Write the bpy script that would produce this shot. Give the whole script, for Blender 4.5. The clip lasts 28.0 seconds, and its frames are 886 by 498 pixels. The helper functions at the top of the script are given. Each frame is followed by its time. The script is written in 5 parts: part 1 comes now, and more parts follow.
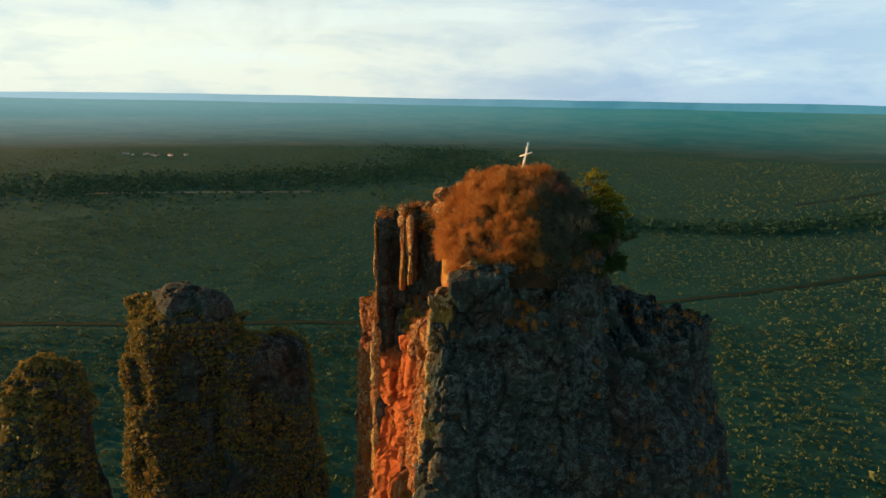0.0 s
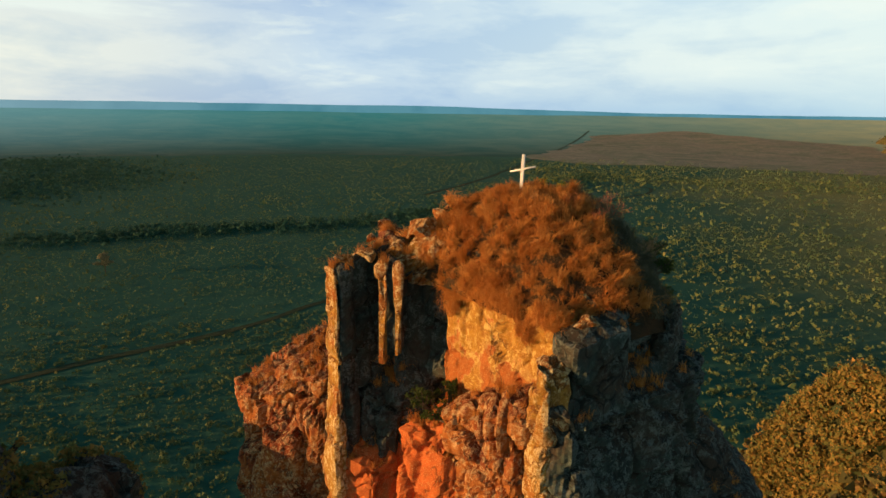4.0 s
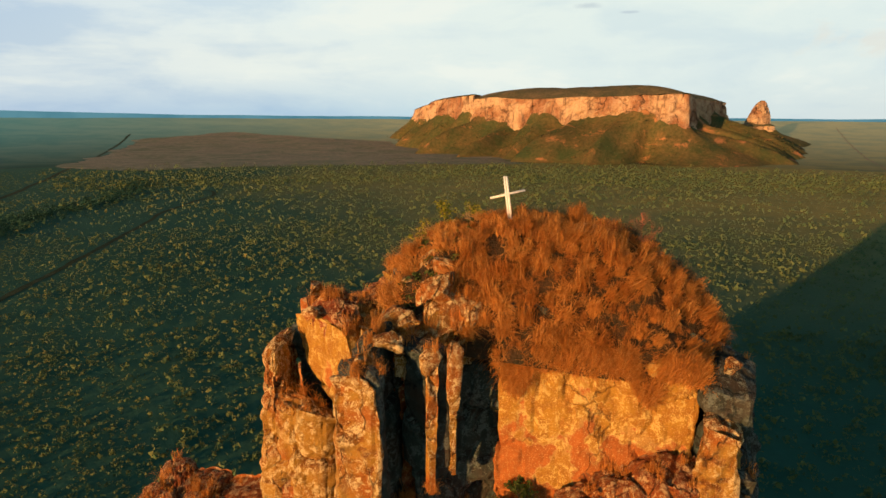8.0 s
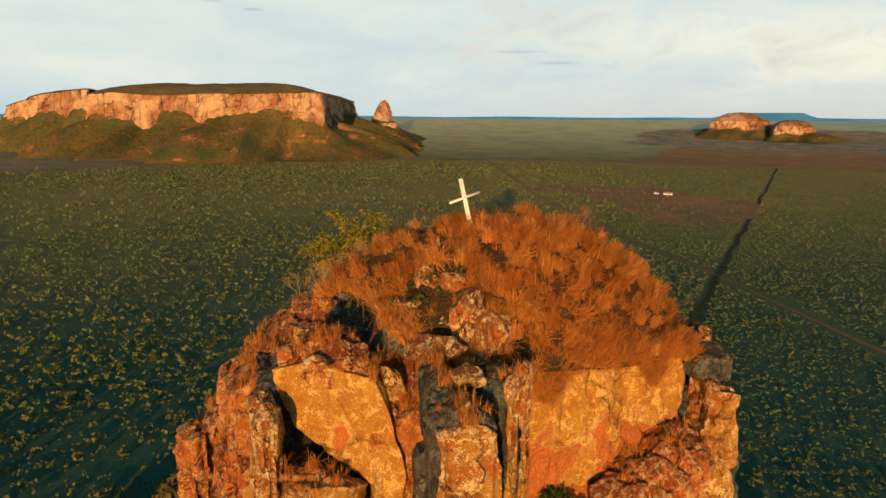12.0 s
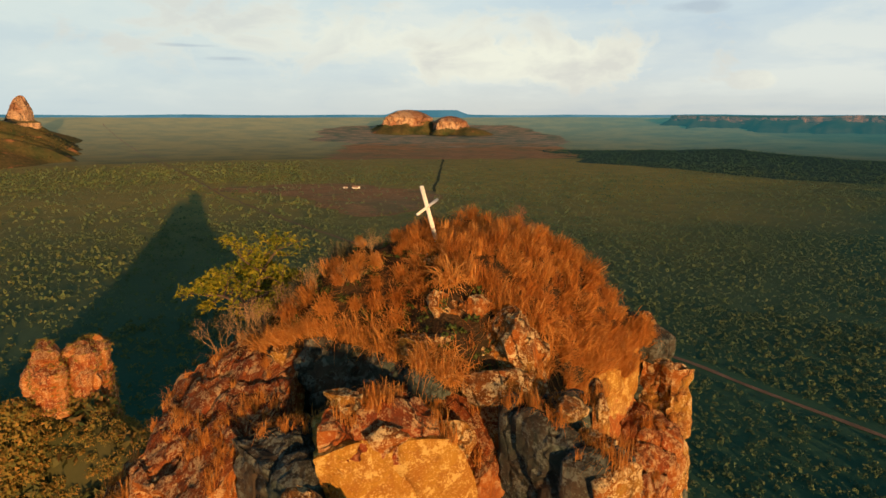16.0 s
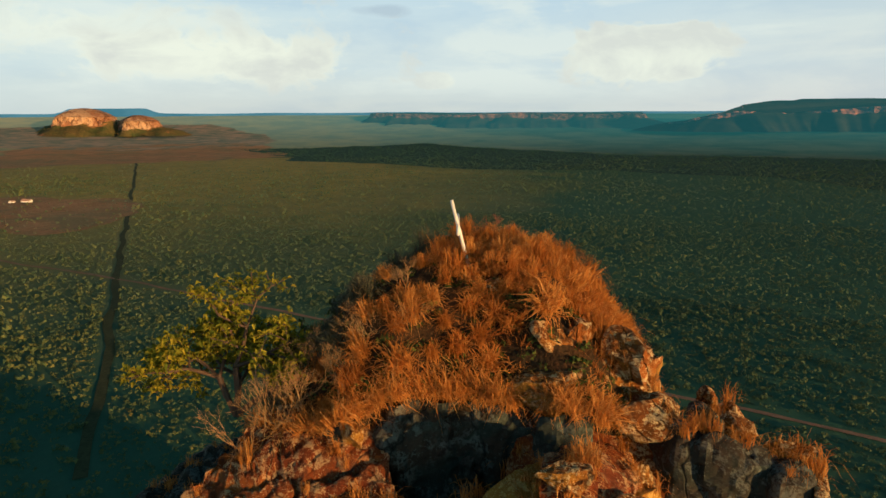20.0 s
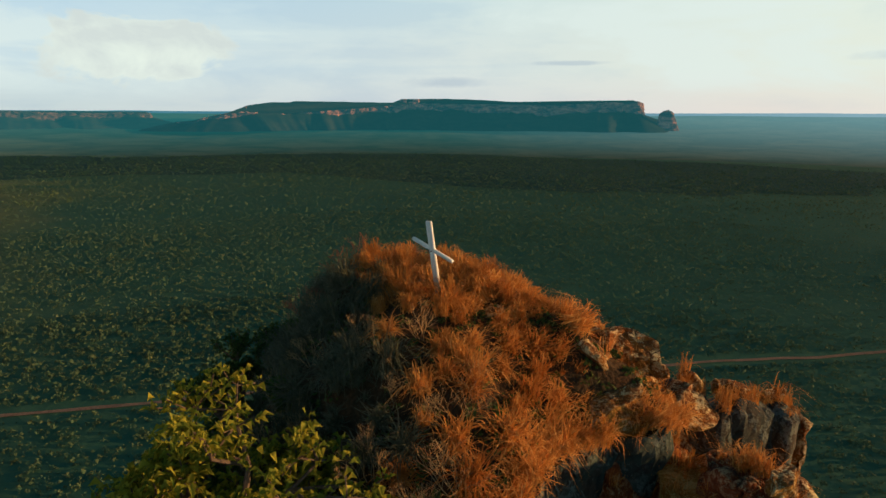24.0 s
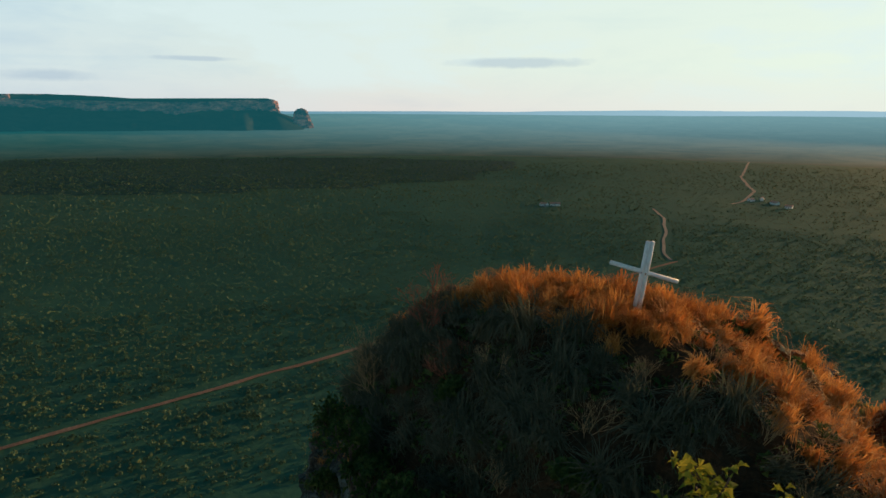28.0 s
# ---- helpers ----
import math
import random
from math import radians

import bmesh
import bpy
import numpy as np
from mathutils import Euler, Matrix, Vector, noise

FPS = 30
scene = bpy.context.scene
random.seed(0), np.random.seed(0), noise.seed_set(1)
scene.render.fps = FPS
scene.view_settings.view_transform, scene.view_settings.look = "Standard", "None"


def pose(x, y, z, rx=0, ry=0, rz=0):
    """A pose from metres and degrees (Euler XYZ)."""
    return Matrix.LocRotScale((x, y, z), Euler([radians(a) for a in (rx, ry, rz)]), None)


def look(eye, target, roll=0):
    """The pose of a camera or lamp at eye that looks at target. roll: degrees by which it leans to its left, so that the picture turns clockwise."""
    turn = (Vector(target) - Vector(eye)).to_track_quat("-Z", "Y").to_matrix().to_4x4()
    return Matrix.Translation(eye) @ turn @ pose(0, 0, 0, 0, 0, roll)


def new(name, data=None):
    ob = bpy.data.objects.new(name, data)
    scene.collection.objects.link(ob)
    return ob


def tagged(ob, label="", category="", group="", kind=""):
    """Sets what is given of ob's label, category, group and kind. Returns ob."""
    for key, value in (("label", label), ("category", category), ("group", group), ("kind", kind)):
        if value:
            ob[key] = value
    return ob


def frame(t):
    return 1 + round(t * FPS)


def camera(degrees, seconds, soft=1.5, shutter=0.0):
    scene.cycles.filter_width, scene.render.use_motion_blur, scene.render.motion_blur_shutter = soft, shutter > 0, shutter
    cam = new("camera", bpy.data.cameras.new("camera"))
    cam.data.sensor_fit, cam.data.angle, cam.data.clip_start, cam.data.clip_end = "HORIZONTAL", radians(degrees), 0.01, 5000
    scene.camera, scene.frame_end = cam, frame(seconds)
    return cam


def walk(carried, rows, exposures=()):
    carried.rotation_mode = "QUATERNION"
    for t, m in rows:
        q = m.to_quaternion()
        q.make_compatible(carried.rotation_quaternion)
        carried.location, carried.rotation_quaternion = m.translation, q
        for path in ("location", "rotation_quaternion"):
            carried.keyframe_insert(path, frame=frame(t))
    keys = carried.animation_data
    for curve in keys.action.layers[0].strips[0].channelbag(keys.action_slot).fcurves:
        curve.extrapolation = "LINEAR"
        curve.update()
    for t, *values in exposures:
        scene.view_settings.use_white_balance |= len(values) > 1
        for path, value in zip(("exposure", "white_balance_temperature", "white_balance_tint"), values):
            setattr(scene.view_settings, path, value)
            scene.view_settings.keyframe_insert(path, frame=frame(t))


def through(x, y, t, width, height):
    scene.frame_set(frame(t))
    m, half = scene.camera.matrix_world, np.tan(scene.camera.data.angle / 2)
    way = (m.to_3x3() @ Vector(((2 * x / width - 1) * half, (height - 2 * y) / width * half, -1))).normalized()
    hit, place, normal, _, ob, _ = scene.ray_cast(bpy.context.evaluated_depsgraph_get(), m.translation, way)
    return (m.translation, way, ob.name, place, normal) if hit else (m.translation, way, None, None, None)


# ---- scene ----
cam = camera(70.8, 28.0)
PATH = [
    (0, (0.104, 1.107, 99.667), (0.112, 3.055, 99.212), 1.1),
    (0.5, (-1.969, 3.082, 99.642), (-1.817, 5.025, 99.192), 0.8),
    (1, (-3.932, 4.913, 99.619), (-3.668, 6.845, 99.175), 0.9),
    (1.5, (-5.916, 6.658, 99.585), (-5.537, 8.573, 99.148), 0.9),
    (2, (-7.958, 8.303, 99.547), (-7.451, 10.19, 99.117), 1.0),
    (2.5, (-10.032, 9.963, 99.51), (-9.397, 11.811, 99.087), 1.2),
    (3, (-12.056, 11.723, 99.48), (-11.286, 13.52, 99.057), 1.0),
    (3.5, (-13.808, 13.575, 99.475), (-12.898, 15.304, 99.047), 0.9),
    (5.5, (-18.459, 22.167, 99.455), (-17.028, 23.5, 99.037), 0.5),
    (6, (-19.041, 24.48, 99.515), (-17.507, 25.694, 99.102), 0.3),
    (6.5, (-19.507, 26.957, 99.573), (-17.873, 28.035, 99.16), 0.3),
    (7, (-19.835, 29.621, 99.637), (-18.11, 30.547, 99.224), 0.4),
    (7.5, (-20.0, 32.297, 99.684), (-18.201, 33.069, 99.272), 0.3),
    (8, (-20.14, 34.957, 99.775), (-18.279, 35.564, 99.362), 0.3),
    (8.5, (-20.209, 37.492, 99.771), (-18.3, 37.923, 99.359), 0.2),
    (9, (-20.125, 39.121, 99.728), (-18.191, 39.422, 99.314), 0.3),
    (9.5, (-20.026, 40.524, 99.701), (-18.078, 40.703, 99.286), 0.3),
    (10, (-19.876, 41.917, 99.678), (-17.92, 41.969, 99.262), 0.3),
    (10.5, (-19.589, 43.319, 99.708), (-17.634, 43.237, 99.294), 0.7),
    (11, (-19.211, 44.64, 99.739), (-17.266, 44.429, 99.325), 0.5),
    (11.5, (-18.758, 45.914, 99.746), (-16.832, 45.573, 99.332), 0.4),
    (12, (-18.198, 47.129, 99.758), (-16.299, 46.66, 99.344), 0.3),
    (12.5, (-17.557, 48.281, 99.741), (-15.692, 47.688, 99.327), 0.3),
    (13, (-16.827, 49.368, 99.735), (-15.005, 48.655, 99.32), 0.2),
    (13.5, (-16.112, 50.427, 99.774), (-14.34, 49.597, 99.359), 0.3),
    (15.5, (-12.008, 53.705, 99.738), (-10.488, 52.475, 99.319), 0.0),
    (16, (-10.888, 54.375, 99.75), (-9.437, 53.064, 99.331), -0.0),
    (16.5, (-9.736, 55.018, 99.77), (-8.359, 53.629, 99.349), -0.1),
    (17, (-8.554, 55.575, 99.784), (-7.255, 54.114, 99.364), -0.2),
    (17.5, (-7.337, 56.087, 99.802), (-6.121, 54.555, 99.381), -0.2),
    (18, (-6.116, 56.533, 99.825), (-4.986, 54.938, 99.404), -0.3),
    (18.5, (-4.897, 56.934, 99.873), (-3.856, 55.28, 99.448), -0.4),
    (19, (-3.636, 57.23, 99.902), (-2.688, 55.522, 99.474), -0.6),
    (19.5, (-2.33, 57.506, 99.914), (-1.486, 55.744, 99.486), -0.4),
    (20, (-1.014, 57.646, 99.913), (-0.293, 55.83, 99.486), -0.3),
    (20.5, (0.322, 57.569, 99.941), (0.888, 55.702, 99.504), -0.4),
    (21, (1.662, 57.45, 99.926), (2.044, 55.537, 99.488), -0.4),
    (21.5, (3.063, 57.175, 99.931), (3.241, 55.233, 99.486), -0.4),
    (23.5, (9.013, 55.294, 99.899), (8.46, 53.42, 99.473), 0.3),
    (24, (10.401, 54.465, 99.936), (9.705, 52.64, 99.509), 0.3),
    (24.5, (11.775, 53.501, 99.981), (10.942, 51.733, 99.554), 0.2),
    (25, (13.098, 52.399, 100.0), (12.132, 50.7, 99.573), 0.4),
    (25.5, (14.345, 51.229, 100.032), (13.255, 49.607, 99.605), 0.3),
    (26, (15.521, 49.922, 100.05), (14.309, 48.39, 99.621), 0.4),
    (26.5, (16.628, 48.538, 100.064), (15.3, 47.105, 99.636), 0.5),
    (27, (17.55, 47.005, 100.046), (16.115, 45.678, 99.621), 0.5),
    (27.5, (18.104, 45.967, 100.057), (16.607, 44.711, 99.632), 0.3),
    (28, (18.653, 44.95, 100.078), (17.094, 43.772, 99.65), 0.3),
]
EXPOSURES = [(0.0, 0.60, 5900, -6), (7.0, 0.56, 6350, 2), (10.0, 0.48, 6450, 3), (15.0, 0.38, 6400, 3), (21.0, 0.42, 6000, -3), (24.0, 0.40, 5800, -4), (28.0, 0.42, 5550, -5)]
walk(cam, [(t, look(eye, target, roll)) for t, eye, target, roll in PATH], EXPOSURES)

# ---- world, sun ----
SUN_AZ, SUN_EL = 290.0, 6.3        # compass bearing from +y towards +x, height in degrees
to_sun = Vector((math.sin(radians(SUN_AZ)) * math.cos(radians(SUN_EL)), math.cos(radians(SUN_AZ)) * math.cos(radians(SUN_EL)), math.sin(radians(SUN_EL))))
sun = new("sun", bpy.data.lights.new("sun", "SUN"))
sun.data.energy, sun.data.angle, sun.data.color = 5.0, radians(0.55), (1.0, 0.50, 0.19)
sun.matrix_world = look(to_sun * 100 + Vector((0, 0, 200)), Vector((0, 0, 200)))


class Nodes:
    """A short way to write node trees."""

    def __init__(self, tree):
        self.tree = tree
        tree.nodes.clear()

    def add(self, kind, at=(), operation="", use_clamp=False, data_type="", blend_type="", feature=""):
        n = self.tree.nodes.new(kind)
        if operation:
            n.operation = operation
        if use_clamp:
            n.use_clamp = True
        if data_type:
            n.data_type = data_type
        if blend_type:
            n.blend_type = blend_type
        if feature:
            n.feature = feature
        for key, value in dict(at).items():
            if isinstance(value, bpy.types.NodeSocket):
                self.tree.links.new(value, n.inputs[key])
            else:
                n.inputs[key].default_value = value
        return n

    def math(self, op, a, b=0.0, clamp=False):
        return self.add("ShaderNodeMath", {0: a, 1: b}, operation=op, use_clamp=clamp).outputs[0]

    def noise(self, vector, scale, detail=4.0, rough=0.55, distortion=0.0):
        return self.add("ShaderNodeTexNoise", {"Vector": vector, "Scale": scale, "Detail": detail, "Roughness": rough, "Distortion": distortion}).outputs["Fac"]

    def ramp(self, fac, *stops):
        n = self.add("ShaderNodeValToRGB", {"Fac": fac})
        e = n.color_ramp.elements
        while len(e) < len(stops):
            e.new(0.5)
        for el, (p, c) in zip(e, stops):
            el.position = p
            el.color = (c, c, c, 1) if not isinstance(c, tuple) else (*c, 1)
        return n.outputs["Color"]

    def mix(self, fac, a, b, kind="MIX"):
        n = self.add("ShaderNodeMix", data_type="RGBA", blend_type=kind)
        for k, v in ((0, fac), (6, a), (7, b)):
            if isinstance(v, bpy.types.NodeSocket):
                self.tree.links.new(v, n.inputs[k])
            else:
                n.inputs[k].default_value = (*v, 1) if isinstance(v, tuple) else v
        return n.outputs[2]

    def scaled(self, vector, x, y, z):
        return self.add("ShaderNodeVectorMath", {0: vector, 1: (x, y, z)}, operation="MULTIPLY").outputs[0]


world = bpy.data.worlds.new("evening_sky")
scene.world = world
world.use_nodes = True
W = Nodes(world.node_tree)
way = W.add("ShaderNodeTexCoord").outputs["Generated"]
xyz = W.add("ShaderNodeSeparateXYZ", {0: way})
up = W.math("MAXIMUM", xyz.outputs["Z"], 0.0)
sky = W.add("ShaderNodeTexSky")
sky.sky_type, sky.sun_disc, sky.sun_elevation, sky.sun_rotation = "NISHITA", False, radians(SUN_EL), radians(SUN_AZ)
sky.altitude, sky.air_density, sky.dust_density, sky.ozone_density = 300.0, 1.0, 1.5, 2.0
sky_light = W.add("ShaderNodeBackground", {"Color": W.mix(1.0, sky.outputs[0], (0.62, 1.0, 0.96), "MULTIPLY"), "Strength": 0.085})


def tone(r, g, b):
    """Screen values 0 to 255 as light."""
    return tuple(((c / 255 + 0.055) / 1.055) ** 2.4 for c in (r, g, b))


# evening cloud cover: colour by bearing at three heights above the horizon, then veils, streaks and heaped clouds
circle = W.math("FRACT", W.math("ADD", W.math("DIVIDE", W.math("ARCTAN2", xyz.outputs["X"], xyz.outputs["Y"]), 2 * math.pi), 1 + 60 / 360))


def turn_of(bearing):
    return ((bearing + 60) % 360) / 360


def around(*stops):
    return W.ramp(circle, *[(turn_of(a), tone(*c)) for a, c in stops])


LOW = around((-28, (246, 236, 220)), (-8, (242, 232, 218)), (10, (206, 207, 216)), (28, (184, 198, 220)), (55, (184, 203, 222)), (78, (205, 220, 226)), (100, (214, 222, 225)), (136, (222, 219, 214)), (170, (220, 219, 216)), (202, (232, 222, 218)), (227, (248, 226, 214)), (262, (255, 240, 222)), (295, (255, 240, 215)))
MIDDLE = around((-28, (254, 244, 226)), (-10, (248, 238, 222)), (8, (230, 226, 222)), (22, (204, 213, 228)), (38, (220, 225, 229)), (55, (235, 236, 232)), (80, (228, 234, 232)), (105, (226, 232, 231)), (138, (228, 231, 230)), (170, (224, 228, 230)), (200, (234, 230, 224)), (227, (247, 238, 222)), (262, (255, 247, 224)), (295, (255, 248, 228)))
UPPER = around((-28, (232, 231, 230)), (-10, (212, 214, 219)), (6, (220, 221, 225)), (20, (180, 194, 221)), (34, (208, 217, 229)), (52, (230, 235, 236)), (80, (234, 238, 233)), (105, (228, 235, 233)), (138, (222, 231, 235)), (168, (206, 220, 233)), (198, (226, 230, 228)), (227, (246, 242, 228)), (262, (252, 246, 226)), (295, (255, 250, 232)))
cloud = W.mix(W.ramp(up, (0.006, 0.0), (0.065, 1.0)), LOW, W.mix(W.ramp(up, (0.085, 0.0), (0.165, 1.0)), MIDDLE, UPPER))
flat = W.add("ShaderNodeCombineXYZ", {0: xyz.outputs["X"], 1: xyz.outputs["Y"], 2: W.math("MULTIPLY", xyz.outputs["Z"], 6.0)}).outputs[0]
streak = W.noise(flat, 2.2, 8.0, 0.55, 0.6)
puffs = W.noise(W.scaled(flat, 1.0, 1.0, 0.5), 6.0, 8.0, 0.6, 0.3)
cover = W.math("ADD", W.math("MULTIPLY", streak, 0.6), W.math("MULTIPLY", puffs, 0.4))
veil = W.math("MULTIPLY", W.ramp(cover, (0.40, 1.0), (0.50, 0.0)), W.ramp(circle, (turn_of(-28), 0.75), (turn_of(40), 0.8), (turn_of(70), 0.35), (turn_of(200), 0.4), (turn_of(240), 0.15)))
cloud = W.mix(veil, cloud, W.mix(1.0, cloud, (0.70, 0.79, 0.93), "MULTIPLY"))
white = W.math("MULTIPLY", W.ramp(cover, (0.52, 0.0), (0.60, 0.6)), W.ramp(up, (0.01, 0.2), (0.05, 1.0)))
cloud = W.mix(white, cloud, tone(246, 243, 234))


def bank(west, east, low, high, ragged, soft=0.25):
    """How far a heaped cloud fills each direction; bearings and heights in degrees."""
    mid, half = (west + east) / 2, (east - west) / 2
    across = W.math("DIVIDE", W.math("SUBTRACT", circle, turn_of(mid)), half / 360)
    level, rise = (low + high) / 2, (high - low) / 2
    along = W.math("DIVIDE", W.math("SUBTRACT", xyz.outputs["Z"], math.sin(radians(level))), math.sin(radians(rise)))
    far = W.math("SQRT", W.math("ADD", W.math("POWER", W.math("ABSOLUTE", across), 2.6), W.math("POWER", W.math("ABSOLUTE", along), 2.6)))
    far = W.math("ADD", far, W.math("MULTIPLY", W.math("SUBTRACT", heap, 0.5), ragged * 1.9))
    return W.ramp(far, (0.9 - soft, 1.0), (0.9, 0.0))


heap = W.noise(W.scaled(way, 1.0, 1.0, 1.8), 9.0, 8.0, 0.58, 0.4)
creamy = W.mix(W.ramp(heap, (0.38, 0.0), (0.58, 1.0)), tone(232, 226, 218), tone(254, 248, 232))
for west, east, low, high, ragged, soft, much in ((104, 150, 3.2, 9.8, 2.2, 0.5, 0.7), (124, 154, 1.9, 7.4, 1.8, 0.35, 1.0), (156, 160, 2.0, 3.6, 1.6, 0.3, 0.7), (168.5, 183, 2.0, 7.4, 1.5, 0.2, 0.9), (-30, -2, 4.0, 9.0, 2.4, 0.6, 0.5)):
    cloud = W.mix(W.math("MULTIPLY", bank(west, east, low, high, ragged, soft), much), cloud, creamy)
for west, east, low, high in ((82.5, 85.8, 8.9, 9.6), (86.6, 88.6, 8.5, 8.8), (111, 116.5, 4.4, 4.9), (108, 114, 5.4, 5.8), (150, 156, 8.0, 9.2), (196, 206, 2.0, 3.2), (208, 216, 4.0, 4.5), (232, 247, 3.8, 4.8)):
    cloud = W.mix(W.math("MULTIPLY", bank(west, east, low, high, 1.2, 0.6), 0.45), cloud, tone(176, 184, 200))
cloud_light = W.add("ShaderNodeBackground", {"Color": cloud, "Strength": 0.714})
deck = W.ramp(up, (0.0, 1.0), (0.19, 0.97), (0.29, 0.15), (0.6, 0.0))
mixed = W.add("ShaderNodeMixShader", {0: deck, 1: sky_light.outputs[0], 2: cloud_light.outputs[0]})
W.add("ShaderNodeOutputWorld", {"Surface": mixed.outputs[0]})


# ---- materials ----
def material(name):
    m = bpy.data.materials.new(name)
    m.use_nodes = True
    return m, Nodes(m.node_tree)


def finish(N, colour, rough=0.9, bump=None, strength=0.5, distance=0.05, spec=0.2):
    """Principled surface and output; bump is a height socket."""
    at = {"Base Color": colour if isinstance(colour, bpy.types.NodeSocket) else (*colour, 1), "Roughness": rough, "Specular IOR Level": spec}
    if bump is not None:
        at["Normal"] = N.add("ShaderNodeBump", {"Height": bump, "Strength": strength, "Distance": distance}).outputs[0]
    p = N.add("ShaderNodeBsdfPrincipled", at)
    N.add("ShaderNodeOutputMaterial", {"Surface": p.outputs[0]})
    return p


def rock_material(name, ochre, rust, dark, lichen, patina=0.5, size=1.0, crusts=1.0, tops=0.8, relief=0.9):
    """Weathered sandstone: ochre faces, rusty tops, dark varnish, pale lichen crusts, and cracks with shade painted in.
    """
    m, N = material(name)
    geo = N.add("ShaderNodeNewGeometry")
    pos = geo.outputs["Position"]
    level = N.add("ShaderNodeSeparateXYZ", {0: geo.outputs["True Normal"]}).outputs["Z"]
    broad = N.noise(pos, 0.42 / size, 5.0, 0.6, 0.5)
    mid = N.noise(pos, 1.5 / size, 7.0, 0.68, 0.4)
    fine = N.noise(pos, 8.0 / size, 7.0, 0.75)
    grit = N.noise(pos, 22.0 / size, 4.0, 0.7)
    streak = N.noise(N.scaled(pos, 2.4, 2.4, 0.3), 0.9 / size, 6.0, 0.7, 0.3)
    warp = N.add("ShaderNodeVectorMath", {0: pos, 1: N.scaled(N.add("ShaderNodeTexNoise", {"Vector": pos, "Scale": 1.1 / size, "Detail": 5.0}).outputs["Color"], 1.1 * size, 1.1 * size, 1.1 * size)}, operation="ADD").outputs[0]
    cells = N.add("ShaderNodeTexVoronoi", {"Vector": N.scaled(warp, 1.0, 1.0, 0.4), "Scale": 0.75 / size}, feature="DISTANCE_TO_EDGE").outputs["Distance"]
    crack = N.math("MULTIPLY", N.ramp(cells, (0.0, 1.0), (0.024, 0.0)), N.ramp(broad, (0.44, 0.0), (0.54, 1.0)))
    deep = tuple(0.62 * a + 0.2 * b for a, b in zip(rust, dark))
    c = N.mix(N.ramp(broad, (0.46, 0.0), (0.58, 1.0)), ochre, rust)
    c = N.mix(N.math("MULTIPLY", N.ramp(mid, (0.54, 0.0), (0.63, 1.0)), 0.5), c, deep)
    over = N.math("MULTIPLY", N.ramp(N.math("ADD", level, N.math("MULTIPLY", mid, 0.7)), (0.62, 0.0), (0.86, 1.0)), tops)
    c = N.mix(over, c, N.mix(N.ramp(fine, (0.42, 0.0), (0.58, 1.0)), tuple(0.7 * a for a in deep), tuple(0.72 * a for a in rust)))
    c = N.mix(N.math("MULTIPLY", N.ramp(streak, (0.54, 0.0), (0.64, 1.0)), patina), c, dark)
    where = N.math("ADD", N.noise(pos, 0.7 / size, 4.0, 0.6, 0.4), N.math("MULTIPLY", level, 0.10))
    clots = N.noise(pos, 3.6 / size, 7.0, 0.72, 0.5)
    crust = N.math("MULTIPLY", N.ramp(N.math("ADD", clots, N.math("MULTIPLY", grit, 0.45)), (0.74, 0.0), (0.78, 1.0)), N.ramp(where, (0.43, 0.0), (0.52, crusts)))
    worn = N.ramp(geo.outputs["Pointiness"], (0.51, 0.0), (0.56, 1.0))
    crust = N.math("MAXIMUM", crust, N.math("MULTIPLY", worn, N.ramp(fine, (0.48, 0.0), (0.56, crusts))))
    c = N.mix(N.math("MULTIPLY", crust, N.ramp(grit, (0.36, 0.35), (0.50, 1.0))), c, lichen)
    c = N.mix(N.ramp(fine, (0.28, 0.7), (0.43, 0.0)), c, tuple(0.7 * a for a in dark))
    c = N.mix(N.ramp(grit, (0.58, 0.0), (0.62, 0.35 * crusts ** 2)), c, lichen)
    c = N.mix(N.ramp(grit, (0.34, 0.5), (0.40, 0.0)), c, dark)
    # crevice shade, painted as dark lines along the cracks
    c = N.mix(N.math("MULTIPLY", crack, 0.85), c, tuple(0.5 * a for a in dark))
    height = N.math("ADD", N.math("MULTIPLY", mid, 0.6), N.math("ADD", N.math("MULTIPLY", fine, 0.4), N.math("ADD", N.math("MULTIPLY", crust, 0.06), N.math("MULTIPLY", crack, -0.5))))
    finish(N, c, 0.92, height, relief, 0.2 * size, 0.12)
    return m


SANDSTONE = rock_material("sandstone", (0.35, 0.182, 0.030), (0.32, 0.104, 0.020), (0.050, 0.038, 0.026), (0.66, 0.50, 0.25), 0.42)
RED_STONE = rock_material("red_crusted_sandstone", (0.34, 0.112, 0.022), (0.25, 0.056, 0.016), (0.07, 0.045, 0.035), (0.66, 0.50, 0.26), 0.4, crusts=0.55)


